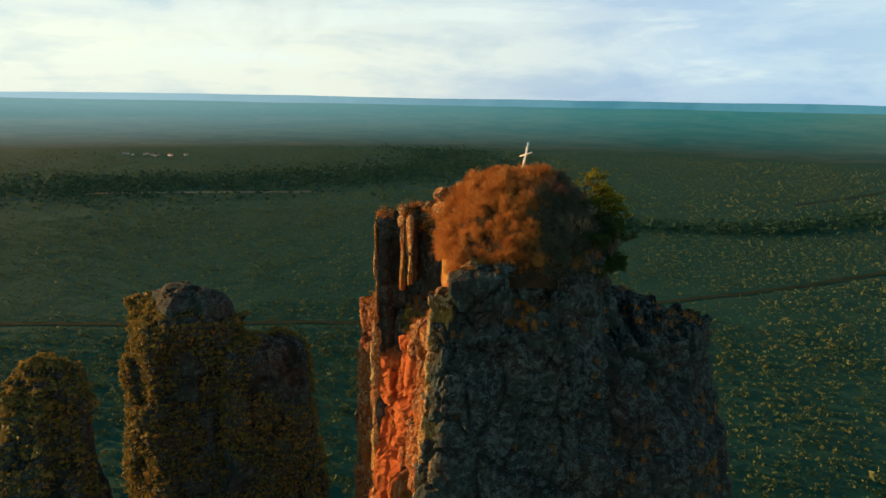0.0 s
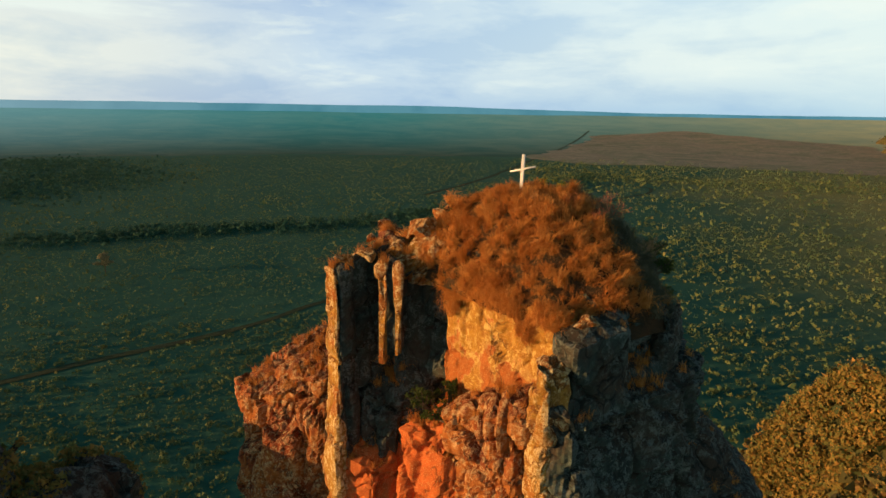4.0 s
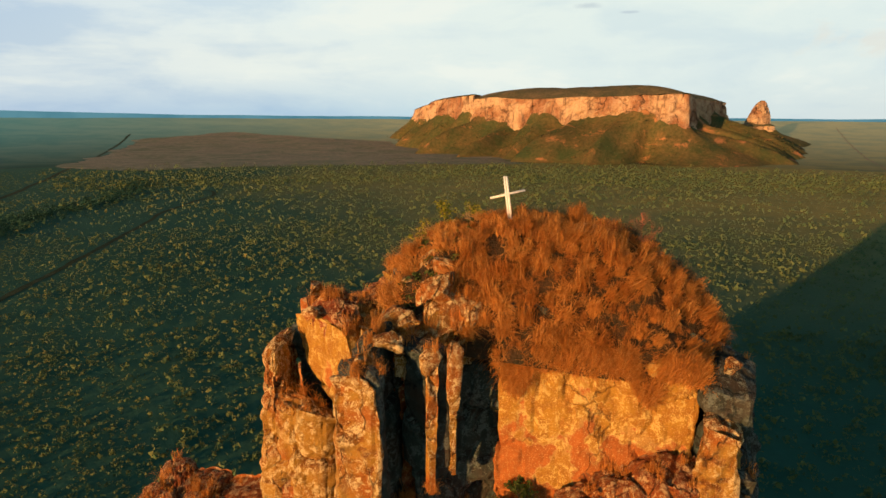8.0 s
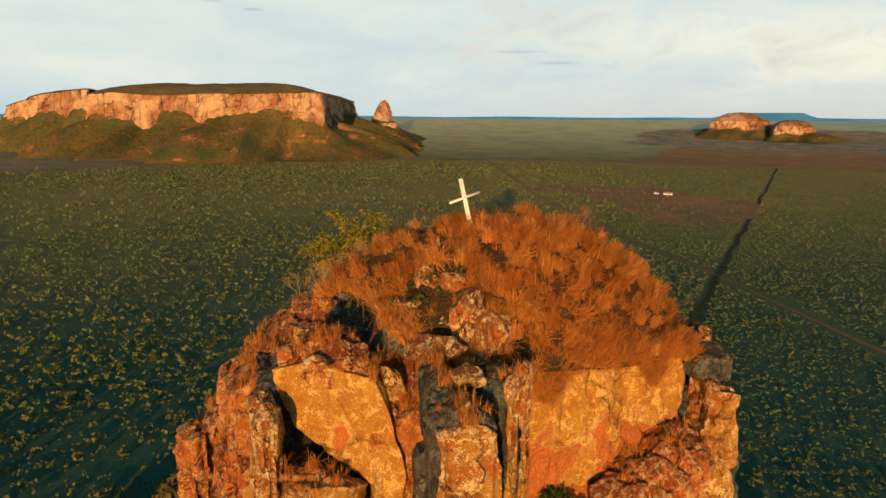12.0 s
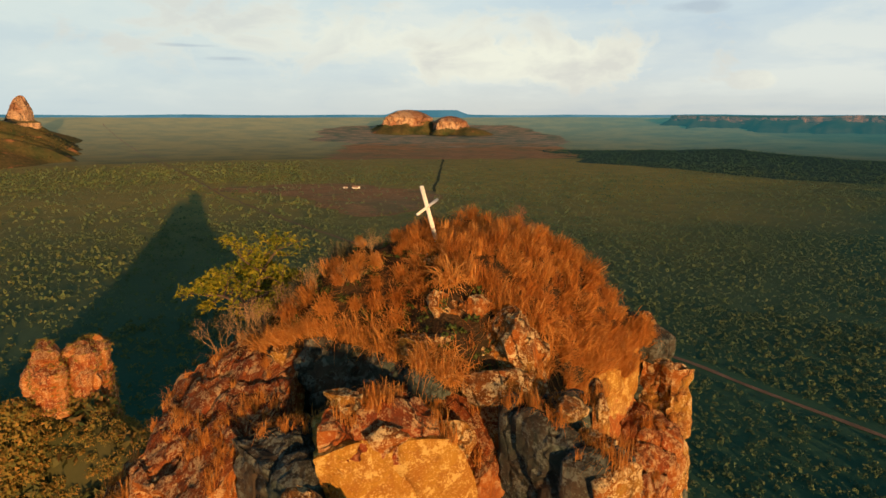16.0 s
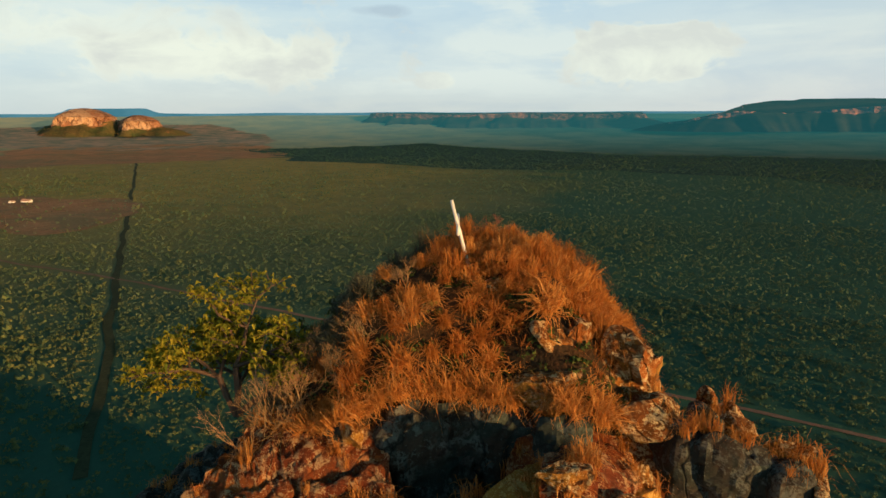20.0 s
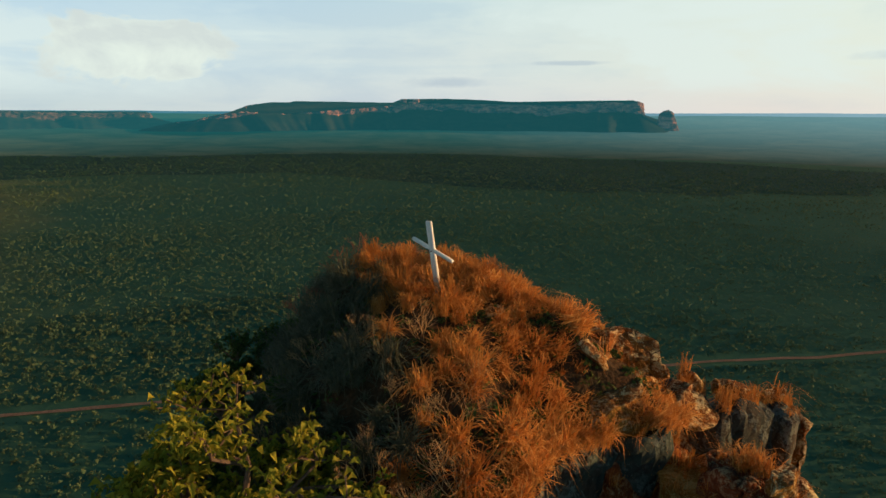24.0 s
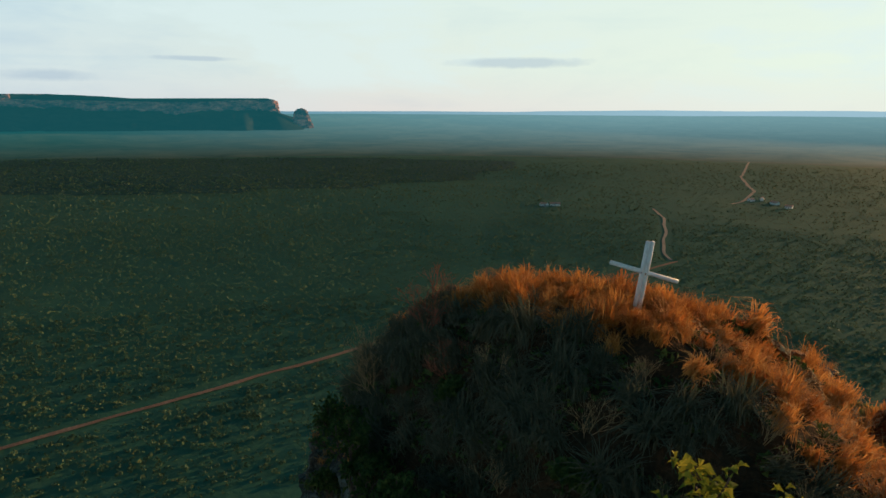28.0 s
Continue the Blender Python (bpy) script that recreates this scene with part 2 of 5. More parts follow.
def face_material(name, crusted_more, fresh=(0.36, 0.112, 0.026)):
    """Freshly broken sandstone wall: clean red stone under a yellowish crust with ragged borders."""
    m, N = material(name)
    pos = N.add("ShaderNodeNewGeometry").outputs["Position"]
    at = N.add("ShaderNodeSeparateXYZ", {0: pos})
    fine = N.noise(pos, 9.0, 7.0, 0.75)
    mid = N.noise(pos, 1.6, 7.0, 0.7, 0.5)
    edge = N.math("ADD", N.noise(pos, 0.5, 4.0, 0.55, 0.6), N.math("MULTIPLY", mid, 0.5))
    edge = N.math("ADD", edge, N.math("MULTIPLY", N.math("SUBTRACT", at.outputs["Z"], 88.2 - crusted_more), 0.055))
    edge = N.math("ADD", edge, N.math("MULTIPLY", N.math("SUBTRACT", 36.5, N.math("MINIMUM", at.outputs["Y"], 40.0)), 0.012))
    clean = N.mix(N.ramp(mid, (0.40, 0.0), (0.60, 1.0)), fresh, tuple(0.77 * a for a in fresh))
    crusted = N.mix(N.ramp(mid, (0.42, 0.0), (0.56, 1.0)), (0.345, 0.178, 0.026), (0.29, 0.130, 0.022))
    grain = N.math("MULTIPLY", N.noise(pos, 15.0, 5.0, 0.7), 0.45)
    crusted = N.mix(N.ramp(N.math("ADD", N.noise(pos, 2.2, 8.0, 0.75, 0.5), grain), (0.755, 0.0), (0.795, 0.85)), crusted, (0.54, 0.37, 0.115))
    c = N.mix(N.ramp(edge, (0.74, 0.0), (0.765, 1.0)), clean, crusted)
    c = N.mix(N.ramp(edge, (0.765, 0.2), (0.80, 0.0)), c, N.mix(N.ramp(edge, (0.725, 0.0), (0.75, 1.0)), c, (0.66, 0.50, 0.22)))
    cells = N.add("ShaderNodeTexVoronoi", {"Vector": N.scaled(N.add("ShaderNodeVectorMath", {0: pos, 1: N.scaled(N.add("ShaderNodeTexNoise", {"Vector": pos, "Scale": 0.9, "Detail": 5.0}).outputs["Color"], 1.5, 1.5, 1.5)}, operation="ADD").outputs[0], 1.0, 1.0, 0.45), "Scale": 0.20}, feature="DISTANCE_TO_EDGE").outputs["Distance"]
    crack = N.ramp(cells, (0.0, 1.0), (0.006, 0.0))
    c = N.mix(N.ramp(fine, (0.30, 0.6), (0.44, 0.0)), c, (0.17, 0.085, 0.03))
    grit = N.noise(pos, 20.0, 4.0, 0.7)
    c = N.mix(N.ramp(grit, (0.57, 0.0), (0.62, 0.45)), c, (0.66, 0.50, 0.22))
    c = N.mix(N.ramp(grit, (0.35, 0.45), (0.40, 0.0)), c, (0.15, 0.08, 0.03))
    c = N.mix(N.math("MULTIPLY", crack, 0.6), c, (0.04, 0.025, 0.015))
    height = N.math("ADD", N.math("MULTIPLY", mid, 0.5), N.math("ADD", N.math("MULTIPLY", fine, 0.35), N.math("SUBTRACT", N.math("MULTIPLY", N.ramp(edge, (0.73, 0.0), (0.77, 1.0)), 0.12), N.math("MULTIPLY", crack, 0.5))))
    finish(N, c, 0.9, height, 0.7, 0.11, 0.12)
    return m


SMOOTH_STONE = face_material("smooth_sandstone_face", 0.0)
FRESH_STONE = face_material("fresh_red_sandstone", -9.0, (0.48, 0.115, 0.026))
GOLDEN_STONE = face_material("golden_sandstone_slab", 2.2)
# old grey lichened stone, darkened further to paint in shade
OLD_SHADED_STONE = rock_material("old_shaded_sandstone", (0.042, 0.056, 0.046), (0.062, 0.046, 0.032), (0.020, 0.028, 0.026), (0.22, 0.26, 0.23), 0.7, 1.5, crusts=0.4, relief=0.5)
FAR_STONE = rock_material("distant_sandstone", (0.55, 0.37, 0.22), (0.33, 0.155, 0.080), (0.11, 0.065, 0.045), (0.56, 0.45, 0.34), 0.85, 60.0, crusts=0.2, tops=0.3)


def plant_material(name, *colours, rough=0.7, through=0.0, per="Random Per Island", patches=0.02, depth=0.35, tufts=False, crowns=0.0):
    """Leaves or stalks whose colour varies from piece to piece."""
    m, N = material(name)
    rnd = N.add("ShaderNodeNewGeometry").outputs[per]
    if crowns:
        each = N.add("ShaderNodeTexVoronoi", {"Vector": N.scaled(N.add("ShaderNodeNewGeometry").outputs["Position"], 1, 1, 0.02), "Scale": crowns}).outputs["Color"]
        rnd = N.math("ADD", N.math("MULTIPLY", N.add("ShaderNodeSeparateColor", {0: each}).outputs[0], 0.7), N.math("MULTIPLY", rnd, 0.3))
    steps = [(i / max(1, len(colours) - 1), c) for i, c in enumerate(colours)]
    c = N.ramp(rnd, *steps)
    patch = N.noise(N.add("ShaderNodeNewGeometry").outputs["Position"], patches, 4.0, 0.6)
    c = N.mix(N.ramp(patch, (0.38, 0.0), (0.62, depth)), c, tuple(0.6 * x for x in colours[0]))
    p = finish(N, c, rough, spec=0.1)
    if tufts:
        shade = N.add("ShaderNodeObjectInfo").outputs["Random"]
        p.inputs["Base Color"].default_value = (0.3, 0.2, 0.1, 1)
        c = N.mix(1.0, c, N.ramp(shade, (0.0, (0.70, 0.56, 0.48)), (0.4, (0.86, 0.79, 0.72)), (1.0, (1.04, 1.05, 1.05))), "MULTIPLY")
        N.tree.links.new(c, p.inputs["Base Color"])
    if through:
        p.inputs["Transmission Weight"].default_value = 0.0
        t = N.add("ShaderNodeBsdfTranslucent", {"Color": c})
        mixed = N.add("ShaderNodeMixShader", {0: through, 1: p.outputs[0], 2: t.outputs[0]})
        out = [n for n in N.tree.nodes if n.bl_idname == "ShaderNodeOutputMaterial"][0]
        N.tree.links.new(mixed.outputs[0], out.inputs[0])
    return m


DRY_GRASS = plant_material("dry_grass", (0.46, 0.190, 0.042), (0.72, 0.33, 0.075), (0.56, 0.24, 0.055), (0.84, 0.50, 0.17), through=0.35, patches=1.1, depth=0.3, tufts=True)
RED_THATCH = plant_material("reddish_thatch", (0.34, 0.120, 0.030), (0.60, 0.24, 0.055), (0.48, 0.180, 0.042), (0.70, 0.34, 0.09), through=0.3, patches=0.9, depth=0.6)
# dark grey copy of the dry grass that paints in the eastern slope's shade
SHADE_GRASS = plant_material("shade_coloured_grass", (0.075, 0.085, 0.052), (0.14, 0.125, 0.075), (0.095, 0.105, 0.06), (0.19, 0.15, 0.085), through=0.2)
TWIGS = plant_material("dead_twigs", (0.34, 0.20, 0.085), (0.46, 0.31, 0.15), (0.28, 0.16, 0.07))
RED_TWIGS = plant_material("reddish_twigs", (0.30, 0.09, 0.05), (0.38, 0.13, 0.07))
LEAVES = plant_material("large_green_leaves", (0.10, 0.14, 0.018), (0.26, 0.27, 0.028), (0.50, 0.42, 0.040), (0.19, 0.21, 0.024), through=0.35)
DARK_LEAVES = plant_material("dark_green_leaves", (0.045, 0.075, 0.022), (0.080, 0.115, 0.028), (0.125, 0.145, 0.032), through=0.25)
SAVANNA = plant_material("savanna_foliage", (0.070, 0.126, 0.058), (0.108, 0.150, 0.058), (0.165, 0.176, 0.056), (0.082, 0.136, 0.060), (0.225, 0.190, 0.052), through=0.12, crowns=0.24)
# darker copy of the savanna leaves that paints in cloud shade
SHADED_SAVANNA = plant_material("shaded_savanna_foliage", (0.056, 0.112, 0.066), (0.078, 0.126, 0.068), (0.108, 0.142, 0.066), (0.064, 0.118, 0.066), (0.135, 0.150, 0.064), through=0.12, crowns=0.24)
CLIFF_SCRUB = plant_material("ochre_cliff_scrub", (0.13, 0.150, 0.045), (0.27, 0.200, 0.050), (0.40, 0.225, 0.055), through=0.3)
SLOPE_BUSH = plant_material("slope_bushes", (0.045, 0.065, 0.025), (0.09, 0.085, 0.03), (0.19, 0.11, 0.04))
BARK = plant_material("bark", (0.10, 0.07, 0.05), (0.14, 0.10, 0.07))


def ground_material():
    m, N = material("savanna_ground")
    pos = N.add("ShaderNodeNewGeometry").outputs["Position"]
    big = N.noise(pos, 0.0016, 6.0, 0.6, 0.8)
    mid = N.noise(pos, 0.02, 6.0, 0.65)
    fine = N.noise(pos, 0.25, 5.0, 0.7)
    c = N.mix(N.ramp(big, (0.35, 0.0), (0.65, 1.0)), (0.040, 0.112, 0.074), (0.055, 0.122, 0.074))
    c = N.mix(N.math("MULTIPLY", N.ramp(mid, (0.45, 0.0), (0.7, 1.0)), 0.6), c, (0.062, 0.122, 0.072))
    c = N.mix(N.ramp(fine, (0.3, 0.45), (0.6, 0.0)), c, (0.038, 0.082, 0.054))
    # dry-grass tone opposite the sun; its paleness also paints in frontal sunlight
    far = N.add("ShaderNodeVectorMath", {0: pos}, operation="LENGTH").outputs["Value"]
    east = N.math("DIVIDE", N.add("ShaderNodeVectorMath", {0: pos, 1: (0.94, -0.34, 0)}, operation="DOT_PRODUCT").outputs["Value"], far)
    dry_lit_land = N.math("MULTIPLY", N.ramp(N.math("ADD", east, N.math("MULTIPLY", big, 0.5)), (0.76, 0.0), (1.10, 1.0)), N.add("ShaderNodeMapRange", {0: far, 1: 380.0, 2: 1300.0, 3: 0.0, 4: 1.0}).outputs[0])
    dry = N.mix(N.ramp(mid, (0.40, 0.0), (0.62, 1.0)), (0.34, 0.265, 0.082), (0.25, 0.215, 0.074))
    c = N.mix(dry_lit_land, c, dry)
    finish(N, c, 0.95, N.math("ADD", mid, N.math("MULTIPLY", fine, 0.3)), 0.8, 2.0, 0.05)
    return m


def soil_material(name, a, b, scale=0.05, overgrown=0.0, scars=0.0):
    m, N = material(name)
    pos = N.add("ShaderNodeNewGeometry").outputs["Position"]
    c = N.mix(N.ramp(N.noise(pos, scale, 6.0, 0.65), (0.35, 0.0), (0.65, 1.0)), a, b)
    c = N.mix(N.ramp(N.noise(pos, scale * 9, 4.0, 0.7), (0.4, 0.5), (0.6, 0.0)), c, tuple(0.5 * x for x in a))
    if scars:
        c = N.mix(N.ramp(N.noise(N.scaled(pos, 1, 1, 2), 0.009, 7.0, 0.65, 0.6), (0.585, 0.0), (0.66, scars)), c, (0.44, 0.19, 0.085))
    if overgrown:
        c = N.mix(N.ramp(N.noise(pos, 0.006, 8.0, 0.7, 0.8), (0.44, 0.0), (0.60, overgrown)), c, (0.125, 0.155, 0.082))
    finish(N, c, 0.95, N.noise(pos, scale * 6, 5.0), 0.5, 0.5, 0.05)
    return m


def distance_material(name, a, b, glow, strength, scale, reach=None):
    """Land so far off that haze is put into its surface as a glow."""
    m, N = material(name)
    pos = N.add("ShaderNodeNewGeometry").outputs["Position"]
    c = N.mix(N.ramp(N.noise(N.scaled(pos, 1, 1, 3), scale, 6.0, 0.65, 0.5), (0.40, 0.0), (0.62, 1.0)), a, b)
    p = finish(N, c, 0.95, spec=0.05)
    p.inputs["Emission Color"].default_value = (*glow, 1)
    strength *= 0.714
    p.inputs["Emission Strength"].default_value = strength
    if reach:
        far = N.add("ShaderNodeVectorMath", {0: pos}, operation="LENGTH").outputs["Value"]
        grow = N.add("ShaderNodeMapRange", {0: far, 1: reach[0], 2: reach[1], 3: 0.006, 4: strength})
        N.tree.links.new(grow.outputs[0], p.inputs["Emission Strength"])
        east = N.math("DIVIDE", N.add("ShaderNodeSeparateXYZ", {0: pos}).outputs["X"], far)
        # opposite the sun the dry base tone also carries painted frontal light
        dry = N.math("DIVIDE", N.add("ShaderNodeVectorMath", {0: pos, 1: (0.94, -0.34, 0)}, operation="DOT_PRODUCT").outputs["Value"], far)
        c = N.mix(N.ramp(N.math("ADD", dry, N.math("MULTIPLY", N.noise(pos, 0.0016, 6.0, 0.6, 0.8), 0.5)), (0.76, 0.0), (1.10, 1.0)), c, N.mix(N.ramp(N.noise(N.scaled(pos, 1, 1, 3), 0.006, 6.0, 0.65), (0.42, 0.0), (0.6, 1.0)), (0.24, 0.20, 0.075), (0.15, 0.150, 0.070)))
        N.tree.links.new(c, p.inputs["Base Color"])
        # glow colour follows the bearing, painting warm haze east and pale haze sunward
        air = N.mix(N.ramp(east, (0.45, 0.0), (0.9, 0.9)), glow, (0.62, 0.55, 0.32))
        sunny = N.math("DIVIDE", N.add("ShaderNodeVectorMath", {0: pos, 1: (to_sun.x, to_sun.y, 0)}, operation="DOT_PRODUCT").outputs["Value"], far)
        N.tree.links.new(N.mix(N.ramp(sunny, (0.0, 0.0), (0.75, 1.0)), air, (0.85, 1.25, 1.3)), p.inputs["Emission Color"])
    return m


GROUND = ground_material()
# haze over the far plain is emitted by its own surface
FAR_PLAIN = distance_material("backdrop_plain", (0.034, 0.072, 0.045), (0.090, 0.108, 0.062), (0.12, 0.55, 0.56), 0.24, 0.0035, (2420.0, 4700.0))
# teal emission of these cliffs and slopes paints the haze in front of them
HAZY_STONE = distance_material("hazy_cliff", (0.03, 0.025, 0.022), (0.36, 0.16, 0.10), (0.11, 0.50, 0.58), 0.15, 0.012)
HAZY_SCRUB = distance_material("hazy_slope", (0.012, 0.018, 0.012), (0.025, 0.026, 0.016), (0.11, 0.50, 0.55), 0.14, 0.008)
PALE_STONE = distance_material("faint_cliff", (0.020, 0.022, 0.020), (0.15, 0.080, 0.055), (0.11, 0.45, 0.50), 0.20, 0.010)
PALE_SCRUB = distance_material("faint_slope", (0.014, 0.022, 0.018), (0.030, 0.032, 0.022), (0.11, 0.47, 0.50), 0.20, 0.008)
RED_SOIL = soil_material("red_soil", (0.36, 0.190, 0.090), (0.50, 0.27, 0.135), 0.02, 0.6)
PALE_FIELD = soil_material("dry_field", (0.30, 0.245, 0.165), (0.40, 0.32, 0.215), 0.006, 0.6)
ROAD_DUST = soil_material("road_dust", (0.23, 0.145, 0.098), (0.31, 0.20, 0.135), 0.1)
PALE_DUST = soil_material("pale_road_dust", (0.36, 0.28, 0.20), (0.46, 0.37, 0.27), 0.1)
# dark bare scrub; the tone also paints the shadow lying in the cuts
SHADED_CUT = soil_material("shaded_cut_scrub", (0.050, 0.062, 0.030), (0.075, 0.080, 0.036), 0.05)
TURF = soil_material("turf_soil", (0.040, 0.034, 0.020), (0.095, 0.048, 0.022), 1.6)
TOP_SCRUB = soil_material("plateau_scrub", (0.105, 0.105, 0.055), (0.24, 0.165, 0.085), 0.012)
SCRUB_SLOPE = soil_material("slope_scrub", (0.066, 0.088, 0.034), (0.185, 0.118, 0.046), 0.009, scars=0.85)


def paint_material(name, colour):
    m, N = material(name)
    pos = N.add("ShaderNodeNewGeometry").outputs["Position"]
    c = N.mix(N.ramp(N.noise(N.scaled(pos, 3, 3, 0.6), 6.0, 5.0, 0.65), (0.45, 0.0), (0.75, 0.55)), colour, tuple(0.62 * x for x in colour))
    finish(N, c, 0.55, N.noise(pos, 20.0), 0.15, 0.01, 0.3)
    return m


WHITE_PAINT = paint_material("weathered_white_paint", (0.82, 0.80, 0.74))
ROOF_TILE = paint_material("clay_roof", (0.42, 0.25, 0.17))
STEEL = paint_material("rusty_bolt", (0.20, 0.13, 0.09))


# ---- shaping ----
def lattice(i, j, k, seed):
    """A fixed random number for each whole-numbered corner."""
    h = (i.astype(np.int64) * 374761393 + j.astype(np.int64) * 668265263 + k.astype(np.int64) * 2147483647 + seed * 144665) & 0xFFFFFFFF
    h = ((h ^ (h >> 13)) * 1274126177) & 0xFFFFFFFF
    h = ((h ^ (h >> 16)) * 2246822519) & 0xFFFFFFFF
    return ((h ^ (h >> 15)) & 0xFFFFFF) / float(0xFFFFFF)


def smooth_noise(p, seed=0):
    f = np.floor(p)
    u = p - f
    u = u * u * (3 - 2 * u)
    i, j, k = f[:, 0], f[:, 1], f[:, 2]
    total = 0
    for a in (0, 1):
        for b in (0, 1):
            for c in (0, 1):
                w = (u[:, 0] if a else 1 - u[:, 0]) * (u[:, 1] if b else 1 - u[:, 1]) * (u[:, 2] if c else 1 - u[:, 2])
                total = total + w * lattice(i + a, j + b, k + c, seed)
    return total


def fbm(p, octaves=4, seed=0):
    total, amp, norm = 0, 1.0, 0.0
    for o in range(octaves):
        total = total + amp * smooth_noise(p * 2.03 ** o + 17.3 * o, seed + o)
        norm += amp
        amp *= 0.5
    return total / norm - 0.5


def joints(p, seed=0):
    """Cracked blocks: a random number for each block, and the distance from its border."""
    f = np.floor(p)
    best, second, ident = np.full(len(p), 9.0), np.full(len(p), 9.0), np.zeros(len(p))
    for a in (-1, 0, 1):
        for b in (-1, 0, 1):
            for c in (-1, 0, 1):
                i, j, k = f[:, 0] + a, f[:, 1] + b, f[:, 2] + c
                d = np.maximum(np.maximum(abs(i + lattice(i, j, k, seed) - p[:, 0]), abs(j + lattice(i, j, k, seed + 1) - p[:, 1])), abs(k + lattice(i, j, k, seed + 2) - p[:, 2]))
                closer = d < best
                second = np.where(closer, best, np.minimum(second, d))
                ident = np.where(closer, lattice(i, j, k, seed + 3), ident)
                best = np.where(closer, d, best)
    return ident - 0.5, second - best


def weathered(p, n, rough=1.0, block=(2.2, 2.2, 3.0), step=0.5, crack=0.25, seed=0):
    """Rock surface: broken into blocks, cracked and worn."""
    warped = p + 0.9 * np.stack([fbm(p * 0.35, 3, seed + 50 + a) for a in range(3)], 1)
    ident, edge = joints(warped / np.array(block), seed)
    ident2, edge2 = joints(warped / (0.36 * np.array(block)), seed + 9)
    out = step * ident - crack * np.exp(-edge / 0.07) + 0.2 * step * ident2 - 0.3 * crack * np.exp(-edge2 / 0.1)
    out = out + rough * (0.7 * fbm(p * 0.25, 4, seed + 20) + 0.12 * fbm(p * 1.3, 5, seed + 30) - 0.09 * np.maximum(0, 0.10 - abs(fbm(p * 0.9, 4, seed + 40))) / 0.10)
    out = out + 0.10 * np.round(2.5 * fbm(p * np.array((0.5, 0.5, 2.4)), 3, seed + 45)) * min(1.0, rough)
    return p + n * out[:, None]


def mesh_from(name, verts, faces, mat, smooth=False):
    """faces: rows of 3 or 4 corner numbers, all alike."""
    verts, faces = np.asarray(verts, np.float32), np.asarray(faces, np.int32)
    me = bpy.data.meshes.new(name)
    me.vertices.add(len(verts))
    me.vertices.foreach_set("co", verts.ravel())
    n = faces.shape[1]
    me.loops.add(faces.size)
    me.loops.foreach_set("vertex_index", faces.ravel())
    me.polygons.add(len(faces))
    me.polygons.foreach_set("loop_start", np.arange(0, faces.size, n, dtype=np.int32))
    me.polygons.foreach_set("use_smooth", np.full(len(faces), smooth))
    me.update(calc_edges=True)
    me.materials.append(mat)
    return me


def place(name, me, parent=None, label="", at=None):
    ob = new(name, me)
    if at is not None:
        ob.matrix_basis = at
    if parent is not None:
        ob.parent = parent
    return tagged(ob, label)


def part(name, bm, mat, parent, label=""):
    me = bpy.data.meshes.new(name)
    bm.to_mesh(me)
    bm.free()
    me.materials.append(mat)
    return place(name, me, parent, label)


def rows_faces(rows, columns, closed=True):
    """Quads between rings of points."""
    r, c = np.meshgrid(np.arange(rows - 1), np.arange(columns if closed else columns - 1), indexing="ij")
    a = (r * columns + c).ravel()
    b = (r * columns + (c + 1) % columns).ravel()
    return np.stack([a, b, b + columns, a + columns], 1)


def outline(corners, spacing, rounding=0.15):
    """Evenly spaced points along a closed polygon with worn corners, and their outward normals."""
    c = np.array(corners, float)
    if np.sum(c[:, 0] * np.roll(c[:, 1], -1) - np.roll(c[:, 0], -1) * c[:, 1]) < 0:
        c = c[::-1]
    nxt = np.roll(c, -1, 0)
    length = np.linalg.norm(nxt - c, axis=1)
    n = max(16, int(length.sum() / spacing))
    s = np.linspace(0, length.sum(), n, endpoint=False)
    ends = np.concatenate([[0], np.cumsum(length)])
    i = np.clip(np.searchsorted(ends, s, side="right") - 1, 0, len(c) - 1)
    p = c[i] + (nxt[i] - c[i]) * ((s - ends[i]) / length[i])[:, None]
    w = max(1, int(rounding / spacing))
    for _ in range(2):
        p = sum(np.roll(p, k, 0) for k in range(-w, w + 1)) / (2 * w + 1)
    d = np.roll(p, -1, 0) - np.roll(p, 1, 0)
    nrm = np.stack([d[:, 1], -d[:, 0]], 1)
    return p, nrm / np.linalg.norm(nrm, axis=1)[:, None]


